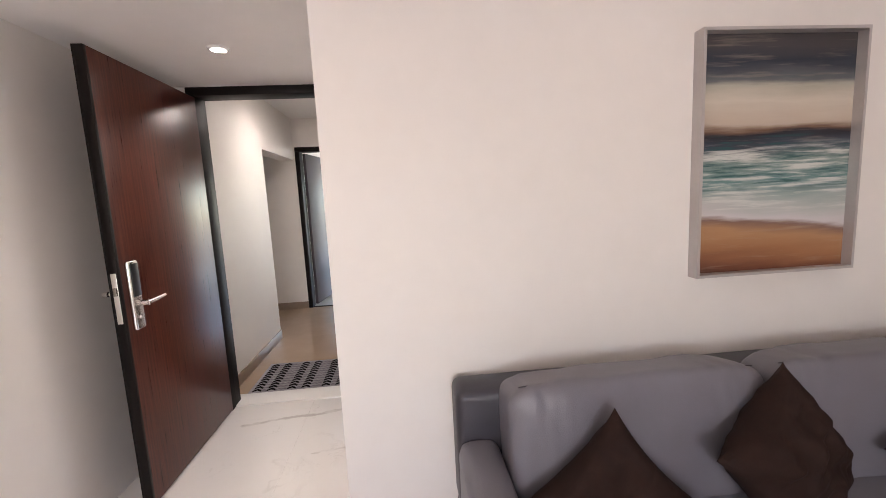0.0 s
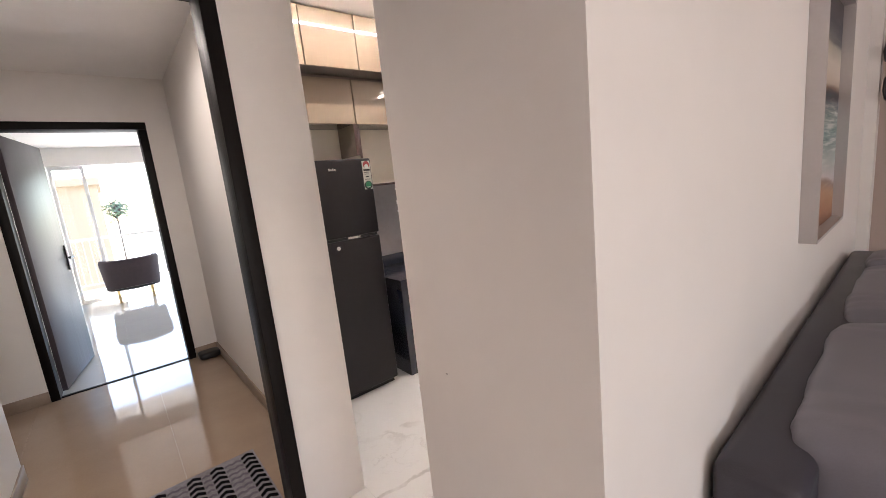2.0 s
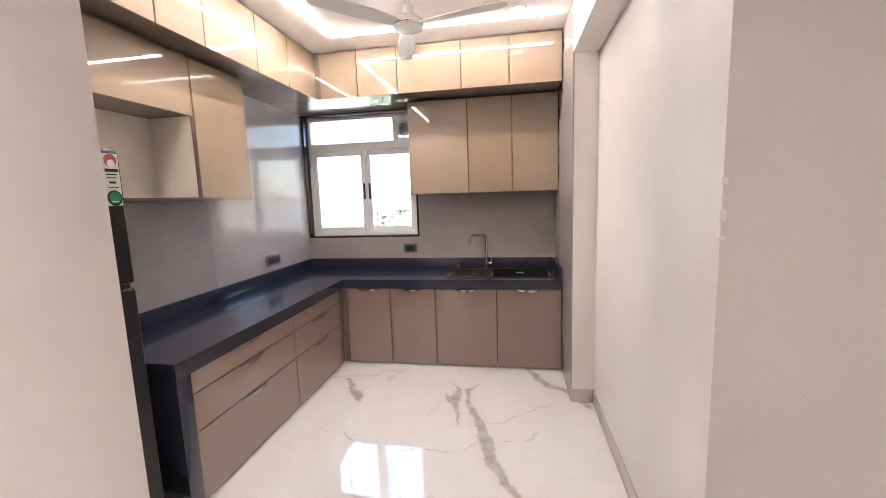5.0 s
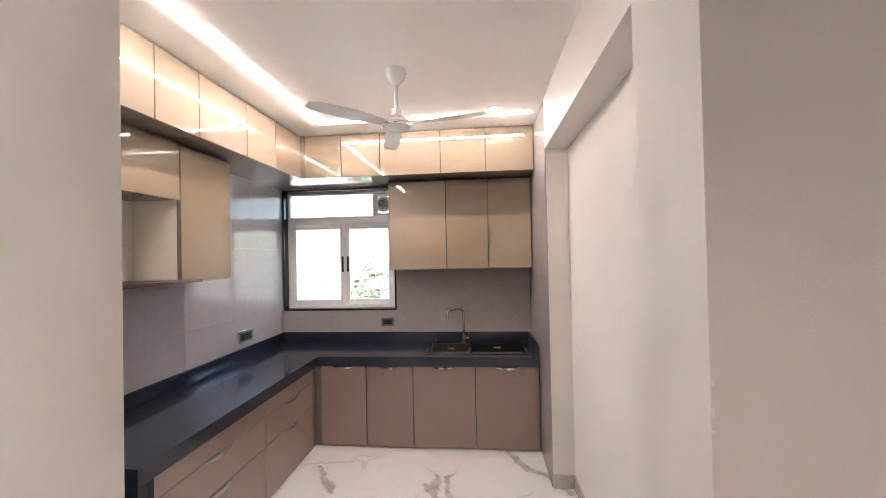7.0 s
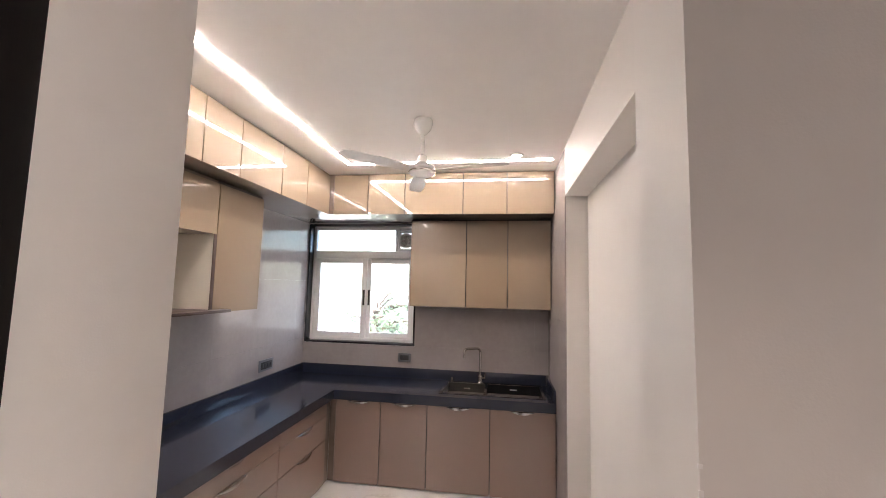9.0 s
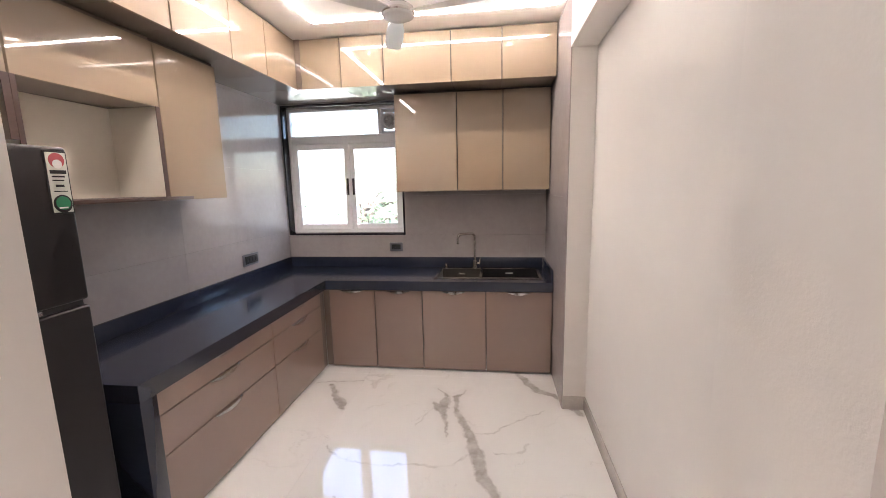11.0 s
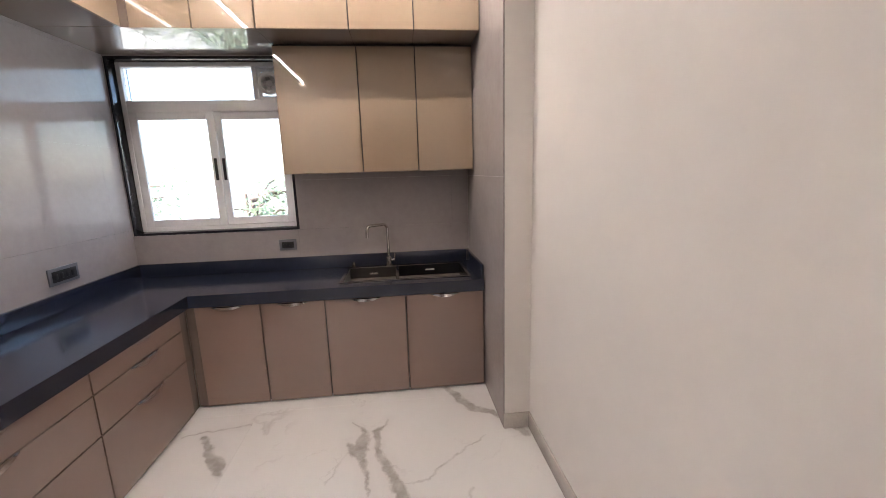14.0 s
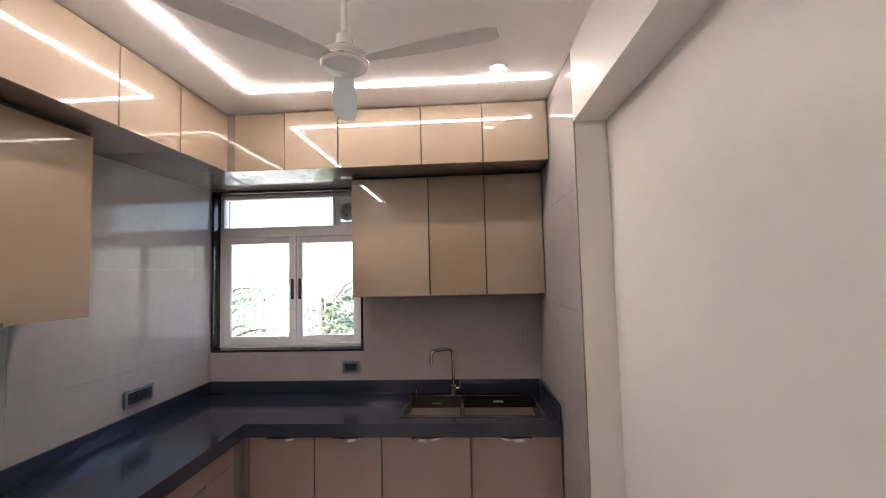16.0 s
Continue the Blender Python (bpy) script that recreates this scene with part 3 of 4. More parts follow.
part("fan_panel", B((2.69, 2.70, 5.386, 5.560, 2.085, 2.115), (2.69, 2.70, 5.386, 5.560, 2.285, 2.315), (2.69, 2.70, 5.386, 5.41, 2.115, 2.285), (2.69, 2.70, 5.535, 5.56, 2.115, 2.285), bevel=0.001), UPVC, win, "white panel round the exhaust fan")

fan_box = thing("exhaust_fan", 2.69, 5.473, 2.20, "small white round exhaust fan in the window", "fan")
ring = bmesh.new()
lathe(ring, 0, 0, [(0.052, -0.02), (0.075, -0.02), (0.084, 0.0), (0.084, 0.03), (0.074, 0.036), (0.056, 0.030), (0.052, -0.02)], 28)
part("housing", turned(ring, Matrix.Translation((2.68, 5.473, 2.20)) @ Matrix.Rotation(radians(-90), 4, "Y")), WHITE, fan_box)
part("hub", turned(lathe(bmesh.new(), 0, 0, [(0.004, -0.012), (0.024, -0.01), (0.024, 0.01), (0.004, 0.014)], 20), Matrix.Translation((2.68, 5.473, 2.20)) @ Matrix.Rotation(radians(-90), 4, "Y")), GREYP, fan_box)
for k in range(5):
    bm = B((-0.001, 0.001, 0.022, 0.064, -0.016, 0.016))
    part("blade", turned(bm, Matrix.Translation((2.682, 5.473, 2.20)) @ Matrix.Rotation(k * math.tau / 5, 4, "X") @ Matrix.Rotation(radians(28), 4, "Y")), GREYP, fan_box)

# ---- cabinets ----
GAP = 0.0040


def crescent(along, cx, cy, z, length=0.19, drop=0.018, out=0.018):
    """A curved steel lip pull; along: 'x' or 'y', the way in which it runs; it stands proud towards -y or -x."""
    bm, n = bmesh.new(), 14
    rows = []
    for i in range(n + 1):
        u = -1 + 2 * i / n
        k = max(0.02, 1 - u * u)
        sec = [(0.0, 0.004), (-out * k, 0.002), (-out * k - 0.002, -drop * k), (-out * k + 0.002, -drop * k), (-0.002, -0.002)]
        row = []
        for d, h in sec:
            p = (cx + u * length / 2, cy + d, z + h) if along == "x" else (cx + d, cy + u * length / 2, z + h)
            row.append(bm.verts.new(p))
        rows.append(row)
    for a, b in zip(rows, rows[1:]):
        for k in range(5):
            bm.faces.new((a[k], a[(k + 1) % 5], b[(k + 1) % 5], b[k]))
    bm.faces.new(rows[0])
    bm.faces.new(list(reversed(rows[-1])))
    return bm


def front(x0, x1, y0, y1, z0, z1):
    return B((x0, x1, y0, y1, z0, z1), bevel=0.0012, seg=1)


def east_unit(name, label, group, xf, xb, y0, y1, z0, z1, handle=False, top=0.0, mat=CAB):
    """A cabinet against the window wall, with one door that faces -x."""
    u = thing(name, (xf + xb) / 2, (y0 + y1) / 2, z0, label, "cabinet", group)
    # added dark sheet, so the gaps round the door look shaded
    part("face_board", B((xf + 0.0185, xf + 0.0205, y0 + 0.001, y1 - 0.001, z0 + 0.006, z1 - 0.001)), DARKGAP, u, "dark sheet standing in for shade in the door gaps")
    part("body", B((xf + 0.021, xb, y0 + 0.0008, y1 - 0.0008, z0 + 0.003, z1)), CARC, u)
    d = part("door", front(xf, xf + 0.018, y0 + GAP, y1 - GAP, z0, z1 - top), mat, u, "glossy champagne door" if mat is CAB else "glossy rose-brown door")
    if handle:
        part("handle", crescent("y", xf, (y0 + y1) / 2, z1 - top - 0.004), CHROME, d, "curved steel lip pull")
    return u


def north_unit(name, label, group, yf, yb, x0, x1, z0, z1, top=0.0):
    u = thing(name, (x0 + x1) / 2, (yf + yb) / 2, z0, label, "cabinet", group)
    # added dark sheet that paints the shade in the door gaps
    part("face_board", B((x0 + 0.001, x1 - 0.001, yf + 0.0185, yf + 0.0205, z0 + 0.006, z1 - 0.001)), DARKGAP, u, "dark sheet standing in for shade in the door gaps")
    part("body", B((x0 + 0.0008, x1 - 0.0008, yf + 0.021, yb, z0 + 0.003, z1)), CARC, u)
    part("door", front(x0 + GAP, x1 - GAP, yf, yf + 0.018, z0, z1 - top), CAB, u, "glossy champagne door")
    return u


for y0, y1 in ((4.004, 4.541), (4.541, 5.076), (5.076, 5.489), (5.489, 5.897)):
    east_unit("base_cabinet", "glossy rose-brown base cabinet under the dark worktop", "base cabinets along the window wall", 1.978, 2.54, y0, y1, 0.012, 0.708, True, 0.006, BASECAB)
filler = single("corner_filler", B((1.985, 2.03, 5.899, 5.950, 0.012, 0.708), (1.905, 1.985, 5.953, 5.99, 0.012, 0.708)), CARC, "narrow brown corner filler between base cabinets", "cabinet filler")


def drawer_unit(x0, x1):
    u = thing("drawer_unit", (x0 + x1) / 2, 6.24, 0, "glossy rose-brown three-drawer base unit with steel pulls", "drawer unit", "drawer units under the long worktop")
    # body coloured dark to put shade between the drawer fronts
    part("body", B((x0 + 0.001, x1 - 0.001, 5.964, 6.53, 0.012, 0.706)), DARKGAP, u)
    for z0, z1 in ((0.014, 0.3803), (0.3867, 0.5803), (0.5867, 0.704)):
        d = part("drawer_front", front(x0 + GAP, x1 - GAP, 5.945, 5.963, z0, z1), BASECAB, u, "glossy rose-brown drawer front")
        part("handle", crescent("x", (x0 + x1) / 2, 5.945, z1 - 0.002, 0.24), CHROME, d, "curved steel lip pull")


drawer_unit(0.199, 1.155)
drawer_unit(1.155, 1.904)

for y0, y1 in ((4.004, 4.40), (4.40, 4.791), (4.791, 5.337)):
    east_unit("wall_cabinet", "glossy champagne wall cabinet above the sink", "wall cabinets above the sink", 2.296, 2.574, y0, y1, 1.527, 2.368, False, 0.014)
for y0, y1 in ((4.004, 4.413), (4.413, 4.804), (4.804, 5.341), (5.341, 5.694), (5.694, 6.032)):
    east_unit("loft_cabinet", "glossy champagne loft cabinet under the ceiling", "loft cabinets under the ceiling", 2.022, 2.58, y0, y1, 2.372, 2.757, False, 0.008)
single("loft_filler", B((2.026, 2.57, 6.0335, 6.545, 2.375, 2.757)), CARC, "brown loft corner filler strip", "cabinet filler")
for x0, x1 in ((-0.764, -0.32), (-0.32, 0.086), (0.086, 0.402), (0.402, 0.722), (0.722, 1.197), (1.197, 1.585), (1.585, 2.020)):
    north_unit("loft_cabinet", "glossy champagne loft cabinet under the ceiling", "loft cabinets under the ceiling", 6.07, 6.55, x0, x1, 2.372, 2.757, 0.008)

north_unit("wall_cabinet", "tall glossy champagne wall cabinet beside the open niche", "wall cabinets on the long wall", 6.24, 6.543, 0.777, 1.255, 1.525, 2.368, 0.022)


def niche_unit(x0, x1, zn, zf, board, label, lining=CREAM):
    """A wall unit with a flap above an open cream niche."""
    u = thing("niche_cabinet", (x0 + x1) / 2, 6.39, zn, label, "cabinet", "wall cabinets on the long wall")
    part("carcass", B((x0 + 0.001, x1 - 0.001, 6.259, 6.543, zf + 0.002, 2.368)), CARC, u)
    part("flap", front(x0 + GAP, x1 - GAP, 6.24, 6.258, zf, 2.346), CAB, u, "glossy champagne lift-up flap")
    part("back_panel", B((x0 + 0.02, x1 - 0.02, 6.528, 6.543, zn + 0.018, zf)), CREAM, u, "cream back panel")
    for xs in (x0 + 0.001, x1 - 0.019):
        part("side_panel", B((xs, xs + 0.018, 6.242, 6.543, zn + 0.018, zf)), lining, u, "side panel with dark edge")
        part("edge_band", B((xs - (0.008 if xs > x0 + 0.1 else 0.0005), xs + 0.0185, 6.238, 6.2415, zn + 0.018, zf)), EDGE, u, "dark brown edge band")
    if board:
        part("bottom_board", B((x0 + 0.001, x1 + board, 6.16, 6.238, zn, zn + 0.017), (x0 + 0.001, x1 - 0.001, 6.238, 6.543, zn, zn + 0.017), bevel=0.001), EDGE, u, "projecting dark brown bottom shelf")
    return u


niche_unit(0.097, 0.776, 1.528, 2.018, 0.075, "champagne wall unit with open cream microwave niche")
niche_unit(-0.764, 0.096, 1.76, 2.018, 0.0, "champagne wall unit above the refrigerator", CARC)

# ---- worktop, sink and tap ----
top = thing("worktop", 1.2, 6.2, 0.71, "charcoal quartz worktop with an upstand and waterfall end", "worktop")
SX0, SX1, SY0, SY1 = 2.07, 2.53, 4.085, 4.975


def worktop_mesh():
    """The L-shaped slab in one piece, with the sink's cut-out through it."""
    xs, ys = (0.112, 1.957, SX0, SX1, 2.573), (4.004, SY0, SY1, 5.913, 6.543)
    cells = {(i, j) for i in range(4) for j in range(4) if (i > 0 or j == 3) and (i, j) != (2, 1)}
    bm = bmesh.new()
    v = {(i, j, k): bm.verts.new((x, y, z)) for i, x in enumerate(xs) for j, y in enumerate(ys) for k, z in enumerate((0.71, 0.79))}
    for i, j in cells:
        for k in (0, 1):
            bm.faces.new([v[c] for c in ((i, j, k), (i + 1, j, k), (i + 1, j + 1, k), (i, j + 1, k))])
        for di, dj, a, b in ((-1, 0, (i, j), (i, j + 1)), (1, 0, (i + 1, j), (i + 1, j + 1)), (0, -1, (i, j), (i + 1, j)), (0, 1, (i, j + 1), (i + 1, j + 1))):
            if (i + di, j + dj) not in cells:
                bm.faces.new((v[(*a, 0)], v[(*b, 0)], v[(*b, 1)], v[(*a, 1)]))
    for vert in [w for w in bm.verts if not w.link_faces]:
        bm.verts.remove(vert)
    return bm


part("slab", worktop_mesh(), STONE, top)
part("waterfall_end", B((0.112, 0.196, 5.9135, 6.543, 0.0, 0.7095), bevel=0.002), STONE, top, "charcoal quartz end panel")
part("upstand", B((0.112, 2.553, 6.523, 6.543, 0.7905, 0.888), (2.553, 2.573, 4.026, 6.543, 0.7905, 0.888), (1.975, 2.573, 4.004, 4.024, 0.7905, 0.888), bevel=0.0015), STONE, top, "low charcoal upstand")

sink = thing("kitchen_sink", 2.30, 4.53, 0.6, "gunmetal steel double sink with a black drainer bowl", "sink")
part("rim", B((SX0 - 0.012, SX1 + 0.012, SY0 - 0.012, SY0 + 0.014, 0.7905, 0.795), (SX0 - 0.012, SX1 + 0.012, SY1 - 0.014, SY1 + 0.012, 0.7905, 0.795),
              (SX0 - 0.012, SX0 + 0.012, SY0 + 0.014, SY1 - 0.014, 0.7905, 0.795), (SX1 - 0.045, SX1 + 0.012, SY0 + 0.014, SY1 - 0.014, 0.7905, 0.795),
              (SX0 + 0.012, SX1 - 0.045, 4.578, 4.602, 0.7905, 0.795), bevel=0.001), BRONZE, sink, "steel rim")


def bowl(y0, y1, depth):
    x0, x1, z0 = SX0 + 0.012, SX1 - 0.045, 0.79 - depth
    return B((x0 - 0.004, x0, y0, y1, z0, 0.79), (x1, x1 + 0.004, y0, y1, z0, 0.79), (x0, x1, y0 - 0.004, y0, z0, 0.79), (x0, x1, y1, y1 + 0.004, z0, 0.79), (x0, x1, y0, y1, z0 - 0.004, z0))


b1 = part("bowl", bowl(4.602, SY1 - 0.014, 0.19), SINK, sink, "gunmetal wash bowl")
part("overflow", B((SX1 - 0.0485, SX1 - 0.0452, 4.75, 4.81, 0.735, 0.748), bevel=0.001), CHROME, b1, "steel overflow slot")
part("drain", lathe(bmesh.new(), 2.27, 4.79, [(0.002, 0.601), (0.05, 0.601), (0.055, 0.605), (0.02, 0.604), (0.002, 0.604)], 24), CHROME, b1)
b2 = part("drainer_bowl", bowl(SY0 + 0.014, 4.578, 0.10), BOWL, sink, "black drainer bowl")
part("overflow", B((SX1 - 0.0485, SX1 - 0.0452, 4.30, 4.37, 0.745, 0.756), bevel=0.001), GREYP, b2)
part("drain", lathe(bmesh.new(), 2.33, 4.20, [(0.002, 0.691), (0.03, 0.691), (0.034, 0.695), (0.002, 0.694)], 20), GREYP, b2)
part("soap_button", lathe(bmesh.new(), 2.505, 4.93, [(0.006, 0.795), (0.014, 0.796), (0.014, 0.82), (0.010, 0.835), (0.003, 0.836)], 18), BRONZE, sink)

tap = thing("kitchen_tap", 2.508, 4.655, 0.795, "brushed steel swan-neck kitchen tap", "tap")
part("base", lathe(bmesh.new(), 2.508, 4.655, [(0.027, 0.7955), (0.027, 0.803), (0.022, 0.806), (0.022, 0.86), (0.016, 0.866)], 24), CHROME, tap)
arc = [(2.508, 4.655, 0.86), (2.508, 4.655, 1.085)]
for k in range(1, 7):
    a = k * math.pi / 12
    arc.append((2.508 - 0.03 * (1 - math.cos(a)), 4.655 + 0.035 * (1 - math.cos(a)), 1.085 + 0.042 * math.sin(a)))
arc.append((2.42, 4.775, 1.128))
for k in range(1, 7):
    a = k * math.pi / 12
    arc.append((2.42 - 0.024 * math.sin(a), 4.775 + 0.03 * math.sin(a), 1.128 - 0.035 * (1 - math.cos(a))))
arc.append((2.396, 4.805, 1.04))
part("spout", rod(bmesh.new(), arc, 0.012, 16), CHROME, tap)
part("lever", rod(rod(bmesh.new(), [(2.508, 4.655, 0.838), (2.508, 4.612, 0.842)], 0.009), [(2.508, 4.612, 0.835), (2.500, 4.606, 0.90)], [0.007, 0.005]), CHROME, tap)


def socket(name, m, w, h, slots, label):
    s = thing(name, *m.translation, label, "socket")
    part("plate", turned(B((-w / 2, w / 2, -0.011, 0, -h / 2, h / 2), bevel=0.003), m), SOCKETP, s)
    part("insert", turned(B((-w / 2 + 0.02, w / 2 - 0.02, -0.0135, -0.0112, -h / 2 + 0.018, h / 2 - 0.018), bevel=0.001), m), BLACK, s, "black switch insert")
    for k in range(slots):
        x = -w / 2 + 0.045 + k * 0.04
        part("rocker", turned(B((x - 0.012, x + 0.012, -0.0155, -0.0137, -0.016, 0.016), bevel=0.001), m), BLACK, s)
    return s


socket("switch_socket", pose(1.893, 6.5435, 0.986), 0.215, 0.10, 4, "grey double socket plate with black switches")
socket("wall_socket", pose(2.5735, 5.431, 0.989, 0, 0, -90), 0.13, 0.085, 2, "small grey socket with a black insert")

# ---- refrigerator ----
fr = thing("refrigerator", -0.285, 6.22, 0, "tall charcoal two-door refrigerator with an energy label", "refrigerator")
part("cabinet", B((-0.563, -0.008, 5.985, 6.52, 0.03, 1.722), bevel=0.008), FRIDGE, fr)
part("plinth", B((-0.55, -0.02, 5.97, 6.5, 0.0, 0.03)), BLACK, fr)
fz = part("freezer_door", B((-0.565, -0.006, 5.925, 5.983, 1.196, 1.73), bevel=0.012, seg=4), FRIDGE, fr, "charcoal freezer door")
fd = part("fridge_door", B((-0.565, -0.006, 5.925, 5.983, 0.045, 1.176), bevel=0.012, seg=4), FRIDGE, fr, "charcoal fridge door")
part("grip_strip", B((-0.55, -0.02, 5.94, 5.983, 1.1765, 1.1955)), BLACK, fr, "dark handle recess")
part("hinge_cap", B((-0.26, -0.16, 5.931, 5.94, 1.179, 1.194), bevel=0.001), CHROME, fr)
part("lock", turned(lathe(bmesh.new(), 0, 0, [(0.002, -0.003), (0.014, -0.003), (0.014, 0.003), (0.002, 0.003)], 18), Matrix.Translation((-0.345, 5.924, 1.13)) @ Matrix.Rotation(radians(90), 4, "X")), CHROME, fd, "round steel lock")
lab = part("energy_label", B((-0.085, -0.012, 5.9232, 5.9246, 1.505, 1.715), bevel=0.0005), BLACK, fz, "black-edged energy label with red and green marks")
part("label_face", B((-0.080, -0.017, 5.9213, 5.923, 1.511, 1.710)), plain("label_paper", (0.62, 0.62, 0.56), 0.5, var=0.03), lab, "off-white label paper")
RED, GREEN = plain("label_red", (0.42, 0.07, 0.08), 0.5), plain("label_green", (0.02, 0.20, 0.09), 0.5)


def sticker_disc(x, z, r, y):
    return turned(lathe(bmesh.new(), 0, 0, [(0.001, -0.0006), (r, -0.0006), (r, 0.0006), (0.001, 0.0006)], 24), Matrix.Translation((x, y, z)) @ Matrix.Rotation(radians(90), 4, "X"))


part("red_dial", sticker_disc(-0.0485, 1.684, 0.025, 5.9204), RED, lab, "red rating dial")
part("white_dial", sticker_disc(-0.0485, 1.672, 0.015, 5.919), WHITE, lab, "white centre of the dial")
part("black_ring", sticker_disc(-0.0485, 1.540, 0.030, 5.9204), BLACK, lab, "black round outline")
part("green_dot", sticker_disc(-0.0485, 1.542, 0.023, 5.919), GREEN, lab, "round green mark")
part("white_swirl", B((-0.064, -0.036, 5.9172, 5.9182, 1.524, 1.529)), WHITE, lab)
for x0, x1, z0, z1 in ((-0.074, -0.023, 1.640, 1.652), (-0.070, -0.030, 1.628, 1.633), (-0.070, -0.034, 1.616, 1.620), (-0.062, -0.036, 1.596, 1.604), (-0.070, -0.028, 1.580, 1.583)):
    part("text_bar", B((x0, x1, 5.9195, 5.9212, z0, z1)), BLACK, lab)
for k in range(4):
    part("badge_bar", B((-0.335 + k * 0.014, -0.326 + k * 0.014, 5.9232, 5.9248, 1.655, 1.667 if k % 2 else 1.672)), CHROME, fz)

# ---- kitchen ceiling fittings ----
led = thing("led_profile", 1.0, 5.0, 2.757, "recessed L-shaped warm LED strip in the ceiling", "ceiling light")
part("long_diffuser", B((-0.74, 1.736, 5.761, 5.779, 2.753, 2.7595)), LED, led, "glowing warm diffuser")
part("short_diffuser", B((1.718, 1.736, 4.055, 5.7605, 2.753, 2.7595)), LED, led, "glowing warm diffuser")


def downlight(x, y, z, label):
    d = thing("downlight", x, y, z, label, "ceiling light", "recessed downlights")
    part("trim_ring", lathe(bmesh.new(), x, y, [(0.036, z - 0.001), (0.038, z - 0.012), (0.05, z - 0.010), (0.055, z - 0.001)], 28), WHITE, d)
    part("lens", lathe(bmesh.new(), x, y, [(0.002, z - 0.006), (0.036, z - 0.006), (0.036, z - 0.002), (0.002, z - 0.002)], 28), BULB, d, "glowing lens")


downlight(1.59, 4.345, 2.76, "round white recessed kitchen downlight, lit")
downlight(-1.605, 4.42, 2.366, "round white recessed foyer downlight, lit")
downlight(-1.53, 6.41, 2.72, "round white recessed corridor downlight, lit")
# assumed fittings out of view; the one at x = -1.72 is added
downlight(0.35, 2.75, 2.76, "unseen round white recessed living room downlight, lit")
downlight(-1.72, 2.75, 2.76, "unseen round white recessed living room downlight, lit")
downlight(1.6, 2.75, 2.76, "unseen round white recessed living room downlight, lit")

FX, FY = 0.875, 4.945
fan = thing("ceiling_fan", FX, FY, 2.40, "white three-blade ceiling fan on a short rod", "ceiling fan")
part("canopy", lathe(bmesh.new(), FX, FY, [(0.058, 2.7595), (0.062, 2.74), (0.050, 2.70), (0.022, 2.668), (0.014, 2.664)], 32), WHITE, fan)
part("rod", rod(bmesh.new(), [(FX, FY, 2.67), (FX, FY, 2.50)], 0.012), WHITE, fan)
part("motor", lathe(bmesh.new(), FX, FY, [(0.014, 2.535), (0.028, 2.525), (0.032, 2.485), (0.052, 2.472), (0.078, 2.455), (0.083, 2.430), (0.078, 2.412), (0.052, 2.400), (0.004, 2.396)], 40), WHITE, fan)
part("trim_ring", lathe(bmesh.new(), FX, FY, [(0.0835, 2.437), (0.0855, 2.433), (0.0855, 2.426), (0.0835, 2.422)], 40), CHROME, fan)
for k in range(3):
    bm, n = bmesh.new(), 12
    up, dn = [], []
    for i in range(n + 1):
        r = 0.078 + 0.462 * i / n
        w = 0.030 + 0.022 * math.sin(min(1, i / n * 1.15) * math.pi * 0.72)
        if i == n:
            w *= 0.7
        tw = radians(12 - 6 * i / n)
        for lst, dz in ((up, 0.0025), (dn, -0.0025)):
            lst.append([bm.verts.new((r, s * w * math.cos(tw), 2.432 + s * w * math.sin(tw) + dz)) for s in (-1, 1)])
    for a in (up, dn):
        for p, q in zip(a, a[1:]):
            bm.faces.new((p[0], p[1], q[1], q[0]))
    for i in range(n):
        for s in (0, 1):
            bm.faces.new((up[i][s], up[i + 1][s], dn[i + 1][s], dn[i][s]))
    bm.faces.new((up[0][0], up[0][1], dn[0][1], dn[0][0]))
    bm.faces.new((up[n][0], up[n][1], dn[n][1], dn[n][0]))
    part("blade", turned(bm, Matrix.Translation((FX, FY, 0)) @ Matrix.Rotation(radians(17 + 120 * k), 4, "Z")), WHITE, fan)

# ---- living room ----
pic = thing("framed_painting", 0.86, 3.64, 1.125, "beach seascape print in a deep silver-grey box frame", "painting")
PX0, PX1, PZ0, PZ1 = 0.512, 1.229, 1.135, 2.121
part("frame", B((PX0, PX0 + 0.012, 3.605, 3.6595, PZ0, PZ1), (PX1 - 0.012, PX1, 3.605, 3.6595, PZ0, PZ1), (PX0 + 0.012, PX1 - 0.012, 3.605, 3.6595, PZ0, PZ0 + 0.012), (PX0 + 0.012, PX1 - 0.012, 3.605, 3.6595, PZ1 - 0.012, PZ1)), SILVER, pic)
canvas = part("canvas", B((PX0 + 0.012, PX1 - 0.012, 3.646, 3.657, PZ0 + 0.012, PZ1 - 0.012)), PRINT, pic, "sea, surf and sand in blue, teal and ochre")

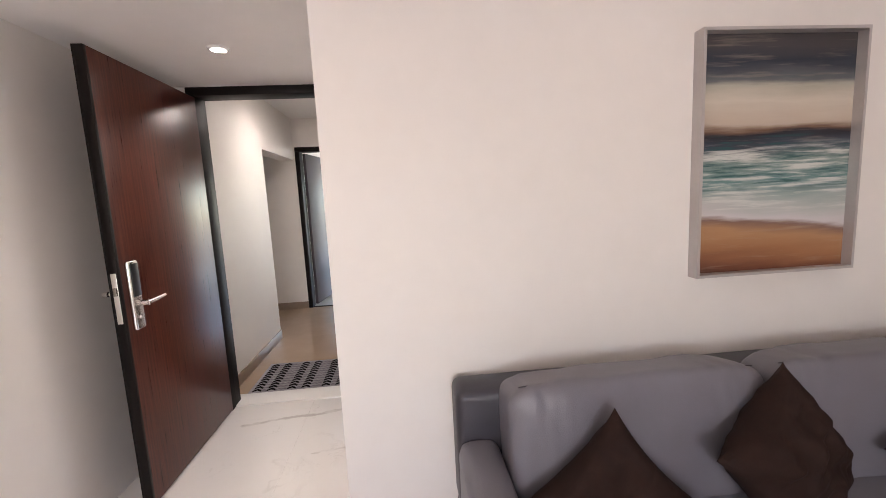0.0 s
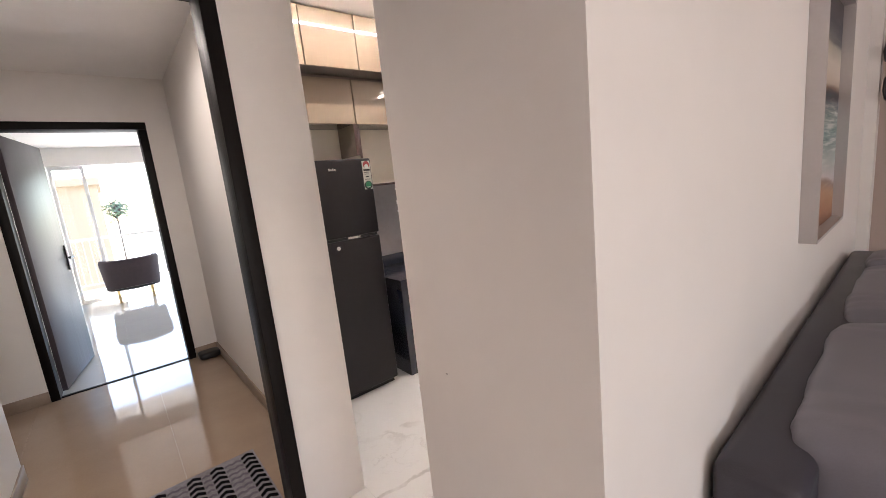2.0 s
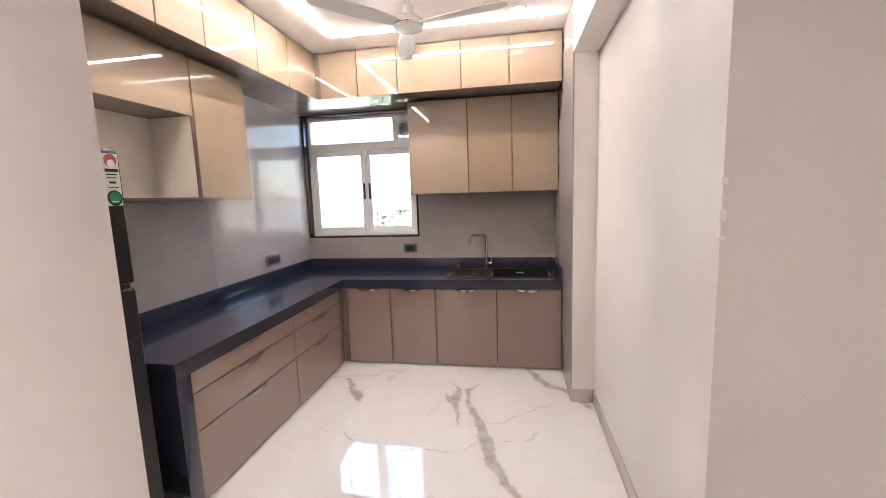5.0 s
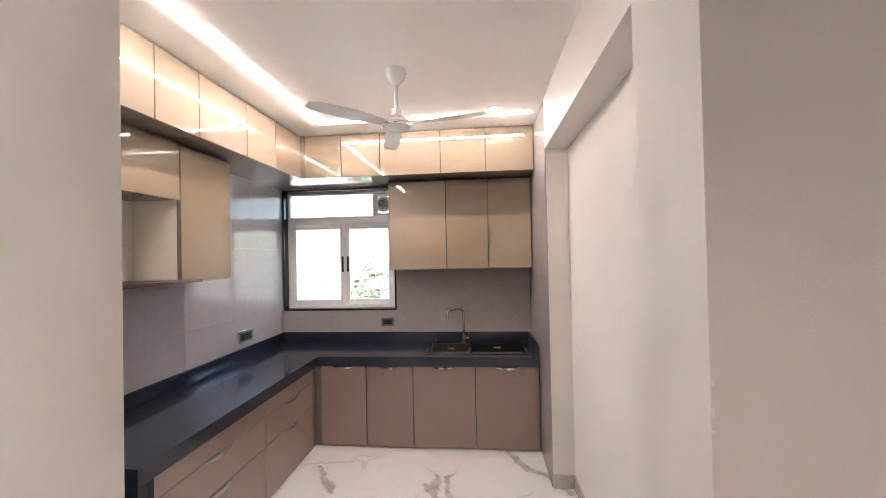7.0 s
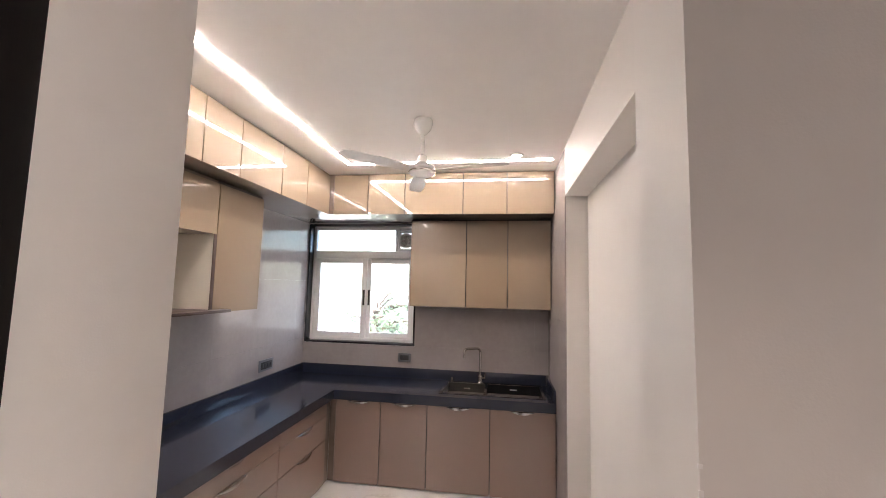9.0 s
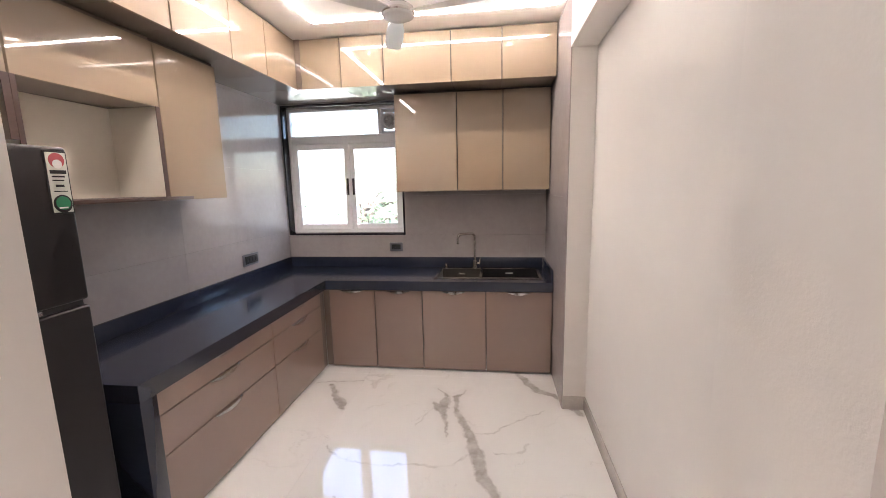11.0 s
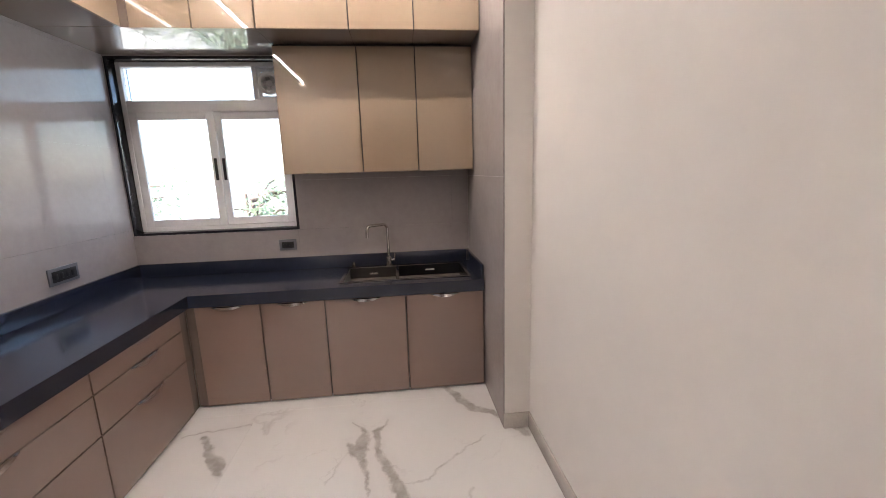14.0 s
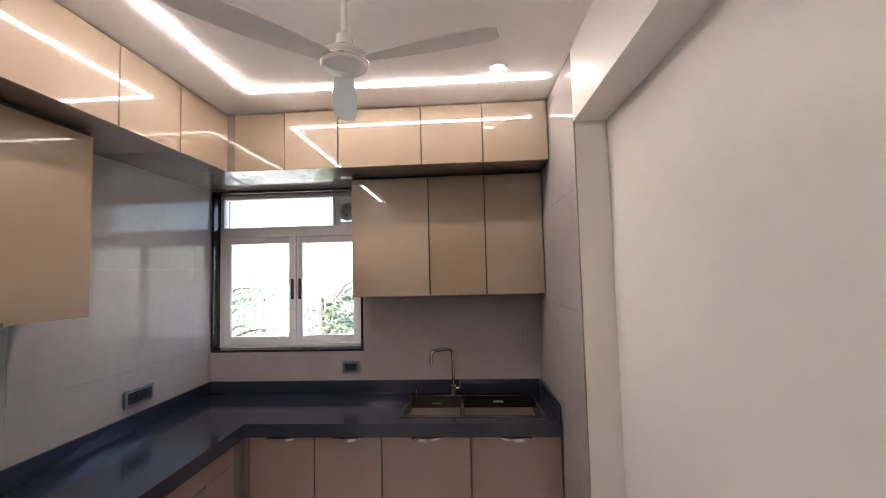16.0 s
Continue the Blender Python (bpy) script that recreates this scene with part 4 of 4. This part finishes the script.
sofa = thing("sofa", 0.8, 3.2, 0, "grey leather sofa with loose back cushions along the wall", "sofa")
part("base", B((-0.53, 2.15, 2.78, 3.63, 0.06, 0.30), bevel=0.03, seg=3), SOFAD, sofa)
part("backrest", B((-0.53, 2.15, 3.47, 3.645, 0.30, 0.80), bevel=0.035, seg=4), SOFAD, sofa, "grey leather backrest, darkened as in shade")
part("armrest", B((-0.53, -0.375, 2.74, 3.50, 0.10, 0.615), bevel=0.05, seg=5), SOFA, sofa)
part("armrest", B((1.995, 2.15, 2.74, 3.50, 0.10, 0.615), bevel=0.05, seg=5), SOFA, sofa)
for cx in (0.115, 1.095, 1.79):
    hw = 0.485 if cx < 1.7 else 0.20
    tilt = Matrix.Rotation(radians(-10), 4, "X")
    bc = part("back_cushion", cushion(cx, 3.40, 0.632, hw, 0.115, 0.235, tilt, 0.30, 0.006, 64, 0.003), SOFA, sofa, "grey leather back cushion")
    edge = []
    for i in range(31):
        u = -0.9 + 1.8 * i / 30
        edge.append(tuple(Vector((cx, 3.40, 0.632)) + tilt @ Vector((u * hw, -0.072, 0.2225 - 0.012 * abs(u) ** 6))))
    part("seam", rod(bmesh.new(), edge, 0.0022, 6), SOFAD, bc, "dark stitched seam")
for cx, hw in ((0.145, 0.51), (1.165, 0.51), (1.83, 0.15)):
    part("seat_cushion", cushion(cx, 3.05, 0.365, hw, 0.33, 0.085, None, 0.3, 0.004), SOFA, sofa, "grey leather seat cushion")
for x in (-0.45, 2.07):
    for y in (2.85, 3.55):
        part("foot", B((x - 0.03, x + 0.03, y - 0.03, y + 0.03, 0, 0.062), bevel=0.004), BLACK, sofa)
for m in (pose(-0.075, 3.16, 0.525, -18, -40, 4), pose(0.53, 3.19, 0.61, -16, -31, 22), pose(1.22, 3.16, 0.56, -18, -38, 3)):
    bm = throw_pillow(Matrix(), 0.222, 0.115, 34)
    ob = link_mesh("throw_pillow", bm, BROWN)
    ob.matrix_world = m
    tagged(ob, "dark brown velvet throw pillow leaning on the sofa back", "pillow", "throw pillows on the sofa")

lamp = thing("pendant_lamp", 2.60, 3.50, 1.72, "dark glass pendant lamp with two stacked shades", "lamp")
part("cord", rod(bmesh.new(), [(2.60, 3.50, 2.759), (2.60, 3.50, 2.16)], 0.004, 8), BLACK, lamp)
part("upper_shade", lathe(bmesh.new(), 2.60, 3.50, [(0.012, 2.165), (0.05, 2.155), (0.088, 2.10), (0.095, 2.05), (0.085, 1.99), (0.045, 1.955), (0.012, 1.95)], 28), GRAN, lamp, "rounded dark glass shade")
part("collar", lathe(bmesh.new(), 2.60, 3.50, [(0.02, 1.949), (0.03, 1.945), (0.03, 1.928), (0.02, 1.924)], 20), GOLD, lamp, "brass collar")
part("lower_shade", lathe(bmesh.new(), 2.60, 3.50, [(0.015, 1.923), (0.06, 1.915), (0.082, 1.88), (0.085, 1.80), (0.075, 1.745), (0.05, 1.72), (0.01, 1.718)], 28), GRAN, lamp, "tall dark glass shade")

# ---- corridor ----
mat_ = thing("doormat", -1.575, 5.63, 0, "grey doormat with rows of black chevrons", "doormat")
MX0, MX1, MY0, MY1 = -2.05, -1.10, 5.335, 5.93
part("backing", B((MX0, MX1, MY0, MY1, 0.001, 0.010), bevel=0.003), MATG, mat_)
cols, x, wide = [], MX0 + 0.065, False
while x < MX1 - 0.03:
    cols.append(x)
    x += 0.165 if wide else 0.115
    wide = not wide
bm = bmesh.new()
for c in cols:
    y = MY0 + 0.012
    while y < MY1 - 0.05:
        w, t, r = 0.034, 0.023, 0.026
        pts = [(c - w, y), (c, y + r), (c + w, y), (c + w, y + t), (c, y + r + t), (c - w, y + t)]
        lo = [bm.verts.new((px, py, 0.0095)) for px, py in pts]
        hi = [bm.verts.new((px, py, 0.014)) for px, py in pts]
        for q in ((0, 1, 4, 5), (1, 2, 3, 4)):
            bm.faces.new([hi[i] for i in q])
        for i in range(6):
            bm.faces.new((lo[i], lo[(i + 1) % 6], hi[(i + 1) % 6], hi[i]))
        y += 0.051
tagged(part("woven_pile", bm, MATB, mat_, "black chevron tufts"), kind="stuff")
bm = bmesh.new()
for a, b in zip(cols, cols[1:]):
    n = 4 if b - a > 0.12 else 2
    lo_x, step = a + 0.039, (b - a - 0.078) / n
    y = MY0 + 0.012
    while y < MY1 - 0.045:
        for k in range(n):
            x0, x1 = lo_x + k * step, lo_x + (k + 1) * step
            s0, s1 = (0.0, 0.012) if k % 2 == 0 else (0.012, 0.0)
            bm.faces.new([bm.verts.new(p) for p in ((x0, y + s0, 0.0125), (x1, y + s1, 0.0125), (x1, y + s1 + 0.02, 0.0125), (x0, y + s0 + 0.02, 0.0125))])
        y += 0.050
tagged(part("zigzag_pile", bm, MATP, mat_, "mauve-grey zigzag tufts"), kind="stuff")

shaft = thing("shaft_door", -0.88, 5.75, 0, "dark glossy service shaft door in the corridor wall", "door")
part("frame", B((-0.920, -0.881, 5.34, 5.38, 0, 2.6), (-0.920, -0.881, 5.98, 6.02, 0, 2.6), (-0.920, -0.881, 5.38, 5.98, 1.92, 1.96), (-0.920, -0.881, 5.38, 5.98, 0.66, 0.69), bevel=0.002), FRAMEW, shaft)
part("upper_panel", B((-0.905, -0.881, 5.381, 5.979, 1.961, 2.6)), GREYP, shaft, "grey upper panel")
part("glass_panel", B((-0.905, -0.881, 5.381, 5.979, 0.691, 1.919)), GRAN, shaft, "black glossy panel")
part("lower_panel", B((-0.905, -0.881, 5.381, 5.979, 0.02, 0.659)), CARC, shaft, "brown lower panel")
single("bag", cushion(-0.985, 7.93, 0.035, 0.095, 0.085, 0.034, None, 0.5), BLACK, "small black bag on the corridor floor", "bag")

# ---- opposite flat and outdoors ----
ch = thing("tub_chair", -1.36, 12.35, 0, "dark fabric tub armchair on brass legs", "chair")
bm = bmesh.new()
n = 18
ro = []
for i in range(n + 1):
    a = math.pi + math.pi * i / n
    ro.append((math.cos(a), math.sin(a)))
rows = []
for c, s in ro:
    rows.append([bm.verts.new((-1.36 + c * r, 12.42 + s * r * 0.95 + (0.0), z)) for r, z in ((0.39, 0.22), (0.43, 0.70), (0.41, 0.75), (0.35, 0.75), (0.33, 0.70), (0.31, 0.22))])
for a, b in zip(rows, rows[1:]):
    for k in range(6):
        bm.faces.new((a[k], a[(k + 1) % 6], b[(k + 1) % 6], b[k]))
bm.faces.new(rows[0])
bm.faces.new(list(reversed(rows[-1])))
part("backrest", bm, CHAIRF, ch)
part("seat", B((-1.66, -1.06, 12.15, 12.70, 0.24, 0.44), bevel=0.05, seg=4), CHAIRF, ch)
part("back_rail", B((-1.64, -1.08, 11.985, 12.015, 0.245, 0.275), bevel=0.004), BLACK, ch, "black metal rail")
for x, y in ((-1.60, 12.16), (-1.12, 12.16), (-1.60, 12.66), (-1.12, 12.66)):
    part("leg", B((x - 0.018, x + 0.018, y - 0.018, y + 0.018, 0.0, 0.30), bevel=0.003), GOLD, ch, "square brass leg")

rail = thing("balcony_railing", -0.4, 14.45, 0, "grey metal balcony railing with upright bars", "railing")
part("top_rail", B((-2.4, 1.6, 14.43, 14.48, 1.04, 1.09), bevel=0.006), GREYP, rail)
part("bottom_rail", B((-2.4, 1.6, 14.435, 14.475, 0.10, 0.13), bevel=0.004), GREYP, rail)
for x in (-2.39, -0.4, 1.59):
    part("post", B((x - 0.02, x + 0.02, 14.44, 14.47, 0.0, 1.0395), bevel=0.003), GREYP, rail)
for k in range(36):
    x = -2.33 + k * 0.11
    part("bar", B((x - 0.009, x + 0.009, 14.446, 14.464, 0.1305, 1.0395)), GREYP, rail)
bd = thing("balcony_door", -1.95, 12.9, 0, "white framed sliding balcony door", "door")
part("stile", B((-2.14, -2.09, 12.86, 12.92, 0, 2.41), bevel=0.003), UPVC, bd)
part("stile", B((-1.72, -1.67, 12.86, 12.92, 0, 2.41), bevel=0.003), UPVC, bd)
part("head", B((-2.09, -1.72, 12.86, 12.92, 2.35, 2.41), bevel=0.003), UPVC, bd)
part("bottom_rail", B((-2.09, -1.72, 12.86, 12.92, 0.0, 0.07), bevel=0.003), UPVC, bd)
g = part("pane", B((-2.09, -1.72, 12.888, 12.892, 0.07, 2.35)), GLASS, bd)
g.visible_shadow = False

ground = structure("ground", B((-600, 600, -600, 600, -9.2, -9.0)), GROUND, "bare earth and grass below the building", "ground")


def tree(x, y, z, h, spread, seed, label, clump=0.14, leaves=42, low=0.4, high=0.85, girth=0.22):
    rng = random.Random(seed)
    t = thing("tree", x, y, z, label, "tree", "trees outside")
    limbs = bmesh.new()
    rod(limbs, [(x, y, z), (x + 0.1, y + 0.05, z + h * 0.3), (x - 0.05, y, z + h * 0.6), (x, y + 0.1, z + h * 0.86)], [girth, girth * 0.77, girth * 0.5, 0.03], 10)
    tips = []
    for k in range(16):
        a, up = rng.uniform(0, math.tau), rng.uniform(low, high)
        l = spread * rng.uniform(0.5, 1.0) * (1.25 - up * 0.5)
        s = Vector((x, y, z + h * up))
        e = s + Vector((math.cos(a) * l, math.sin(a) * l, rng.uniform(0.05, 0.4) * l))
        rod(limbs, [s, (s + e) / 2 + Vector((0, 0, 0.12)), e], [0.06, 0.04, 0.012], 6)
        tips += [e, (s + e) / 2, s.lerp(e, 0.75)]
    part("trunk", limbs, BARK, t)
    vs, fs = [], []
    for tip in tips:
        for k in range(leaves):
            d = Vector((rng.gauss(0, 1), rng.gauss(0, 1), rng.gauss(0, 0.7))) * spread * clump
            c = tip - Vector((x, y, z)) + d
            a = Vector((rng.uniform(-1, 1), rng.uniform(-1, 1), rng.uniform(-0.6, 0.6))).normalized() * rng.uniform(0.05, 0.10)
            b = a.orthogonal().normalized() * 0.035
            i = len(vs)
            vs += [c - a, c + b, c + a, c - b]
            fs.append((i, i + 1, i + 2, i + 3))
    me = bpy.data.meshes.new("crown")
    me.from_pydata(vs, [], fs)
    me.materials.append(LEAF)
    ob = new("crown", me)
    ob.parent = t
    tagged(ob, "loose green leaves", kind="stuff")


tree(9.0, 7.9, -9.0, 11.8, 1.7, 3, "leafy green tree outside the kitchen window")
tree(12.5, 12.6, -9.0, 12.4, 2.2, 5, "leafy green tree outside the kitchen window")
tree(15.0, 9.6, -9.0, 11.6, 2.6, 11, "leafy green tree outside the kitchen window")
tree(-1.1, 30.0, -9.0, 12.0, 0.75, 8, "leafy green tree beyond the balcony", 0.30, 13, 0.85, 0.92, 0.06)
hs = thing("apartment_building", -9.0, 32.0, -9.0, "beige plastered apartment building beyond the balcony", "building")
part("wall", B((-14.4, -1.62, 29, 38, -9.0, 3.0)), FACADE, hs)
part("roof", B((-14.6, -1.48, 28.7, 38.3, 3.0, 3.35)), FACADE, hs)
for k in range(3):
    for j in range(4):
        w = part("window", B((-13.6 + j * 2.8, -12.2 + j * 2.8, 28.93, 28.999, -7.6 + k * 3.0, -6.1 + k * 3.0)), GRAN, hs)

# ---- tiles ----


def tile_mesh(name, w, d, h, material, bevel=0.0003):
    """One tile, lying with its face up, its corner at the origin."""
    me = bpy.data.meshes.new(name)
    bm = B((0, w, 0, d, -h, 0))
    es = [e for e in bm.edges if all(abs(v.co.z) < 1e-6 for v in e.verts)]
    bmesh.ops.bevel(bm, geom=es, offset=bevel, segments=1, affect="EDGES")
    bmesh.ops.recalc_face_normals(bm, faces=bm.faces)
    bm.to_mesh(me)
    bm.free()
    me.materials.append(material)
    return me


def lay(parent, u0, u1, v0, v1, tw, th, place, material, ou=0.0, ov=0.0, joint=0.0007, thick=0.007):
    """Tiles over a rectangle; place(u, v) gives the pose of a tile's corner."""
    made = {}
    u = u0 - ou
    while u < u1 - 1e-4:
        a, b = max(u, u0), min(u + tw, u1)
        v = v0 - ov
        while v < v1 - 1e-4:
            c, d = max(v, v0), min(v + th, v1)
            w, h = round(b - a - joint, 4), round(d - c - joint, 4)
            if w > 0.005 and h > 0.005:
                if (w, h) not in made:
                    made[(w, h)] = tile_mesh("tile", w, h, thick, material)
                ob = new("tile", made[(w, h)])
                ob.parent = parent
                ob.matrix_basis = place(a + joint / 2, c + joint / 2)
            v += th
        u += tw


flat = lambda u, v: Matrix.Translation((u, v, 0))
lay(floor, -2.32, -0.76, -1.98, 5.14, 1.2, 1.2, flat, MARBLE, 0.35, 0.3)
lay(floor, -0.76, 3.2, -1.98, 3.70, 1.2, 1.2, flat, MARBLE, 0.71, 0.3)
lay(floor, -0.76, 2.58, 3.80, 6.55, 1.6, 1.8, flat, MARBLE, 1.6 - (JOINT_X + 0.76) % 1.6, 1.8 - (JOINT_Y - 3.80) % 1.8)
lay(corridor_floor, -3.6, -0.88, 5.33, 8.06, 0.8, 0.8, flat, BEIGE, 0.25, 0.2)
lay(far_floor, -2.3, 1.5, 8.1, 14.5, 0.8, 0.8, flat, FARTILE, 0.1, 0.1)
nplace = lambda u, v: Matrix(((1, 0, 0, u), (0, 0, -1, 6.545), (0, 1, 0, v), (0, 0, 0, 1)))
lay(north, -0.75, 2.58, 0.0, 2.755, 1.2, 0.6, nplace, TILE, 0.465, 0.05)
eplace = lambda u, v: Matrix(((0, 0, -1, 2.575), (-1, 0, 0, -u), (0, 1, 0, v), (0, 0, 0, 1)))
lay(east, -6.545, -4.0, 0.0, 1.104, 1.2, 0.6, eplace, TILE, 0.0, 0.32)
lay(east, -5.334, -4.0, 1.104, 2.755, 1.2, 0.6, eplace, TILE, 0.0, 0.22)
lay(east, -6.545, -5.334, 2.369, 2.755, 1.2, 0.6, eplace, TILE, 0.0, 0.22)
splace = lambda u, v: Matrix(((-1, 0, 0, -u), (0, 0, 1, 4.0), (0, 1, 0, v), (0, 0, 0, 1)))
lay(pilaster, -2.574, -1.47, 0.0, 2.755, 1.2, 0.6, splace, TILE, 0.0, 0.32)
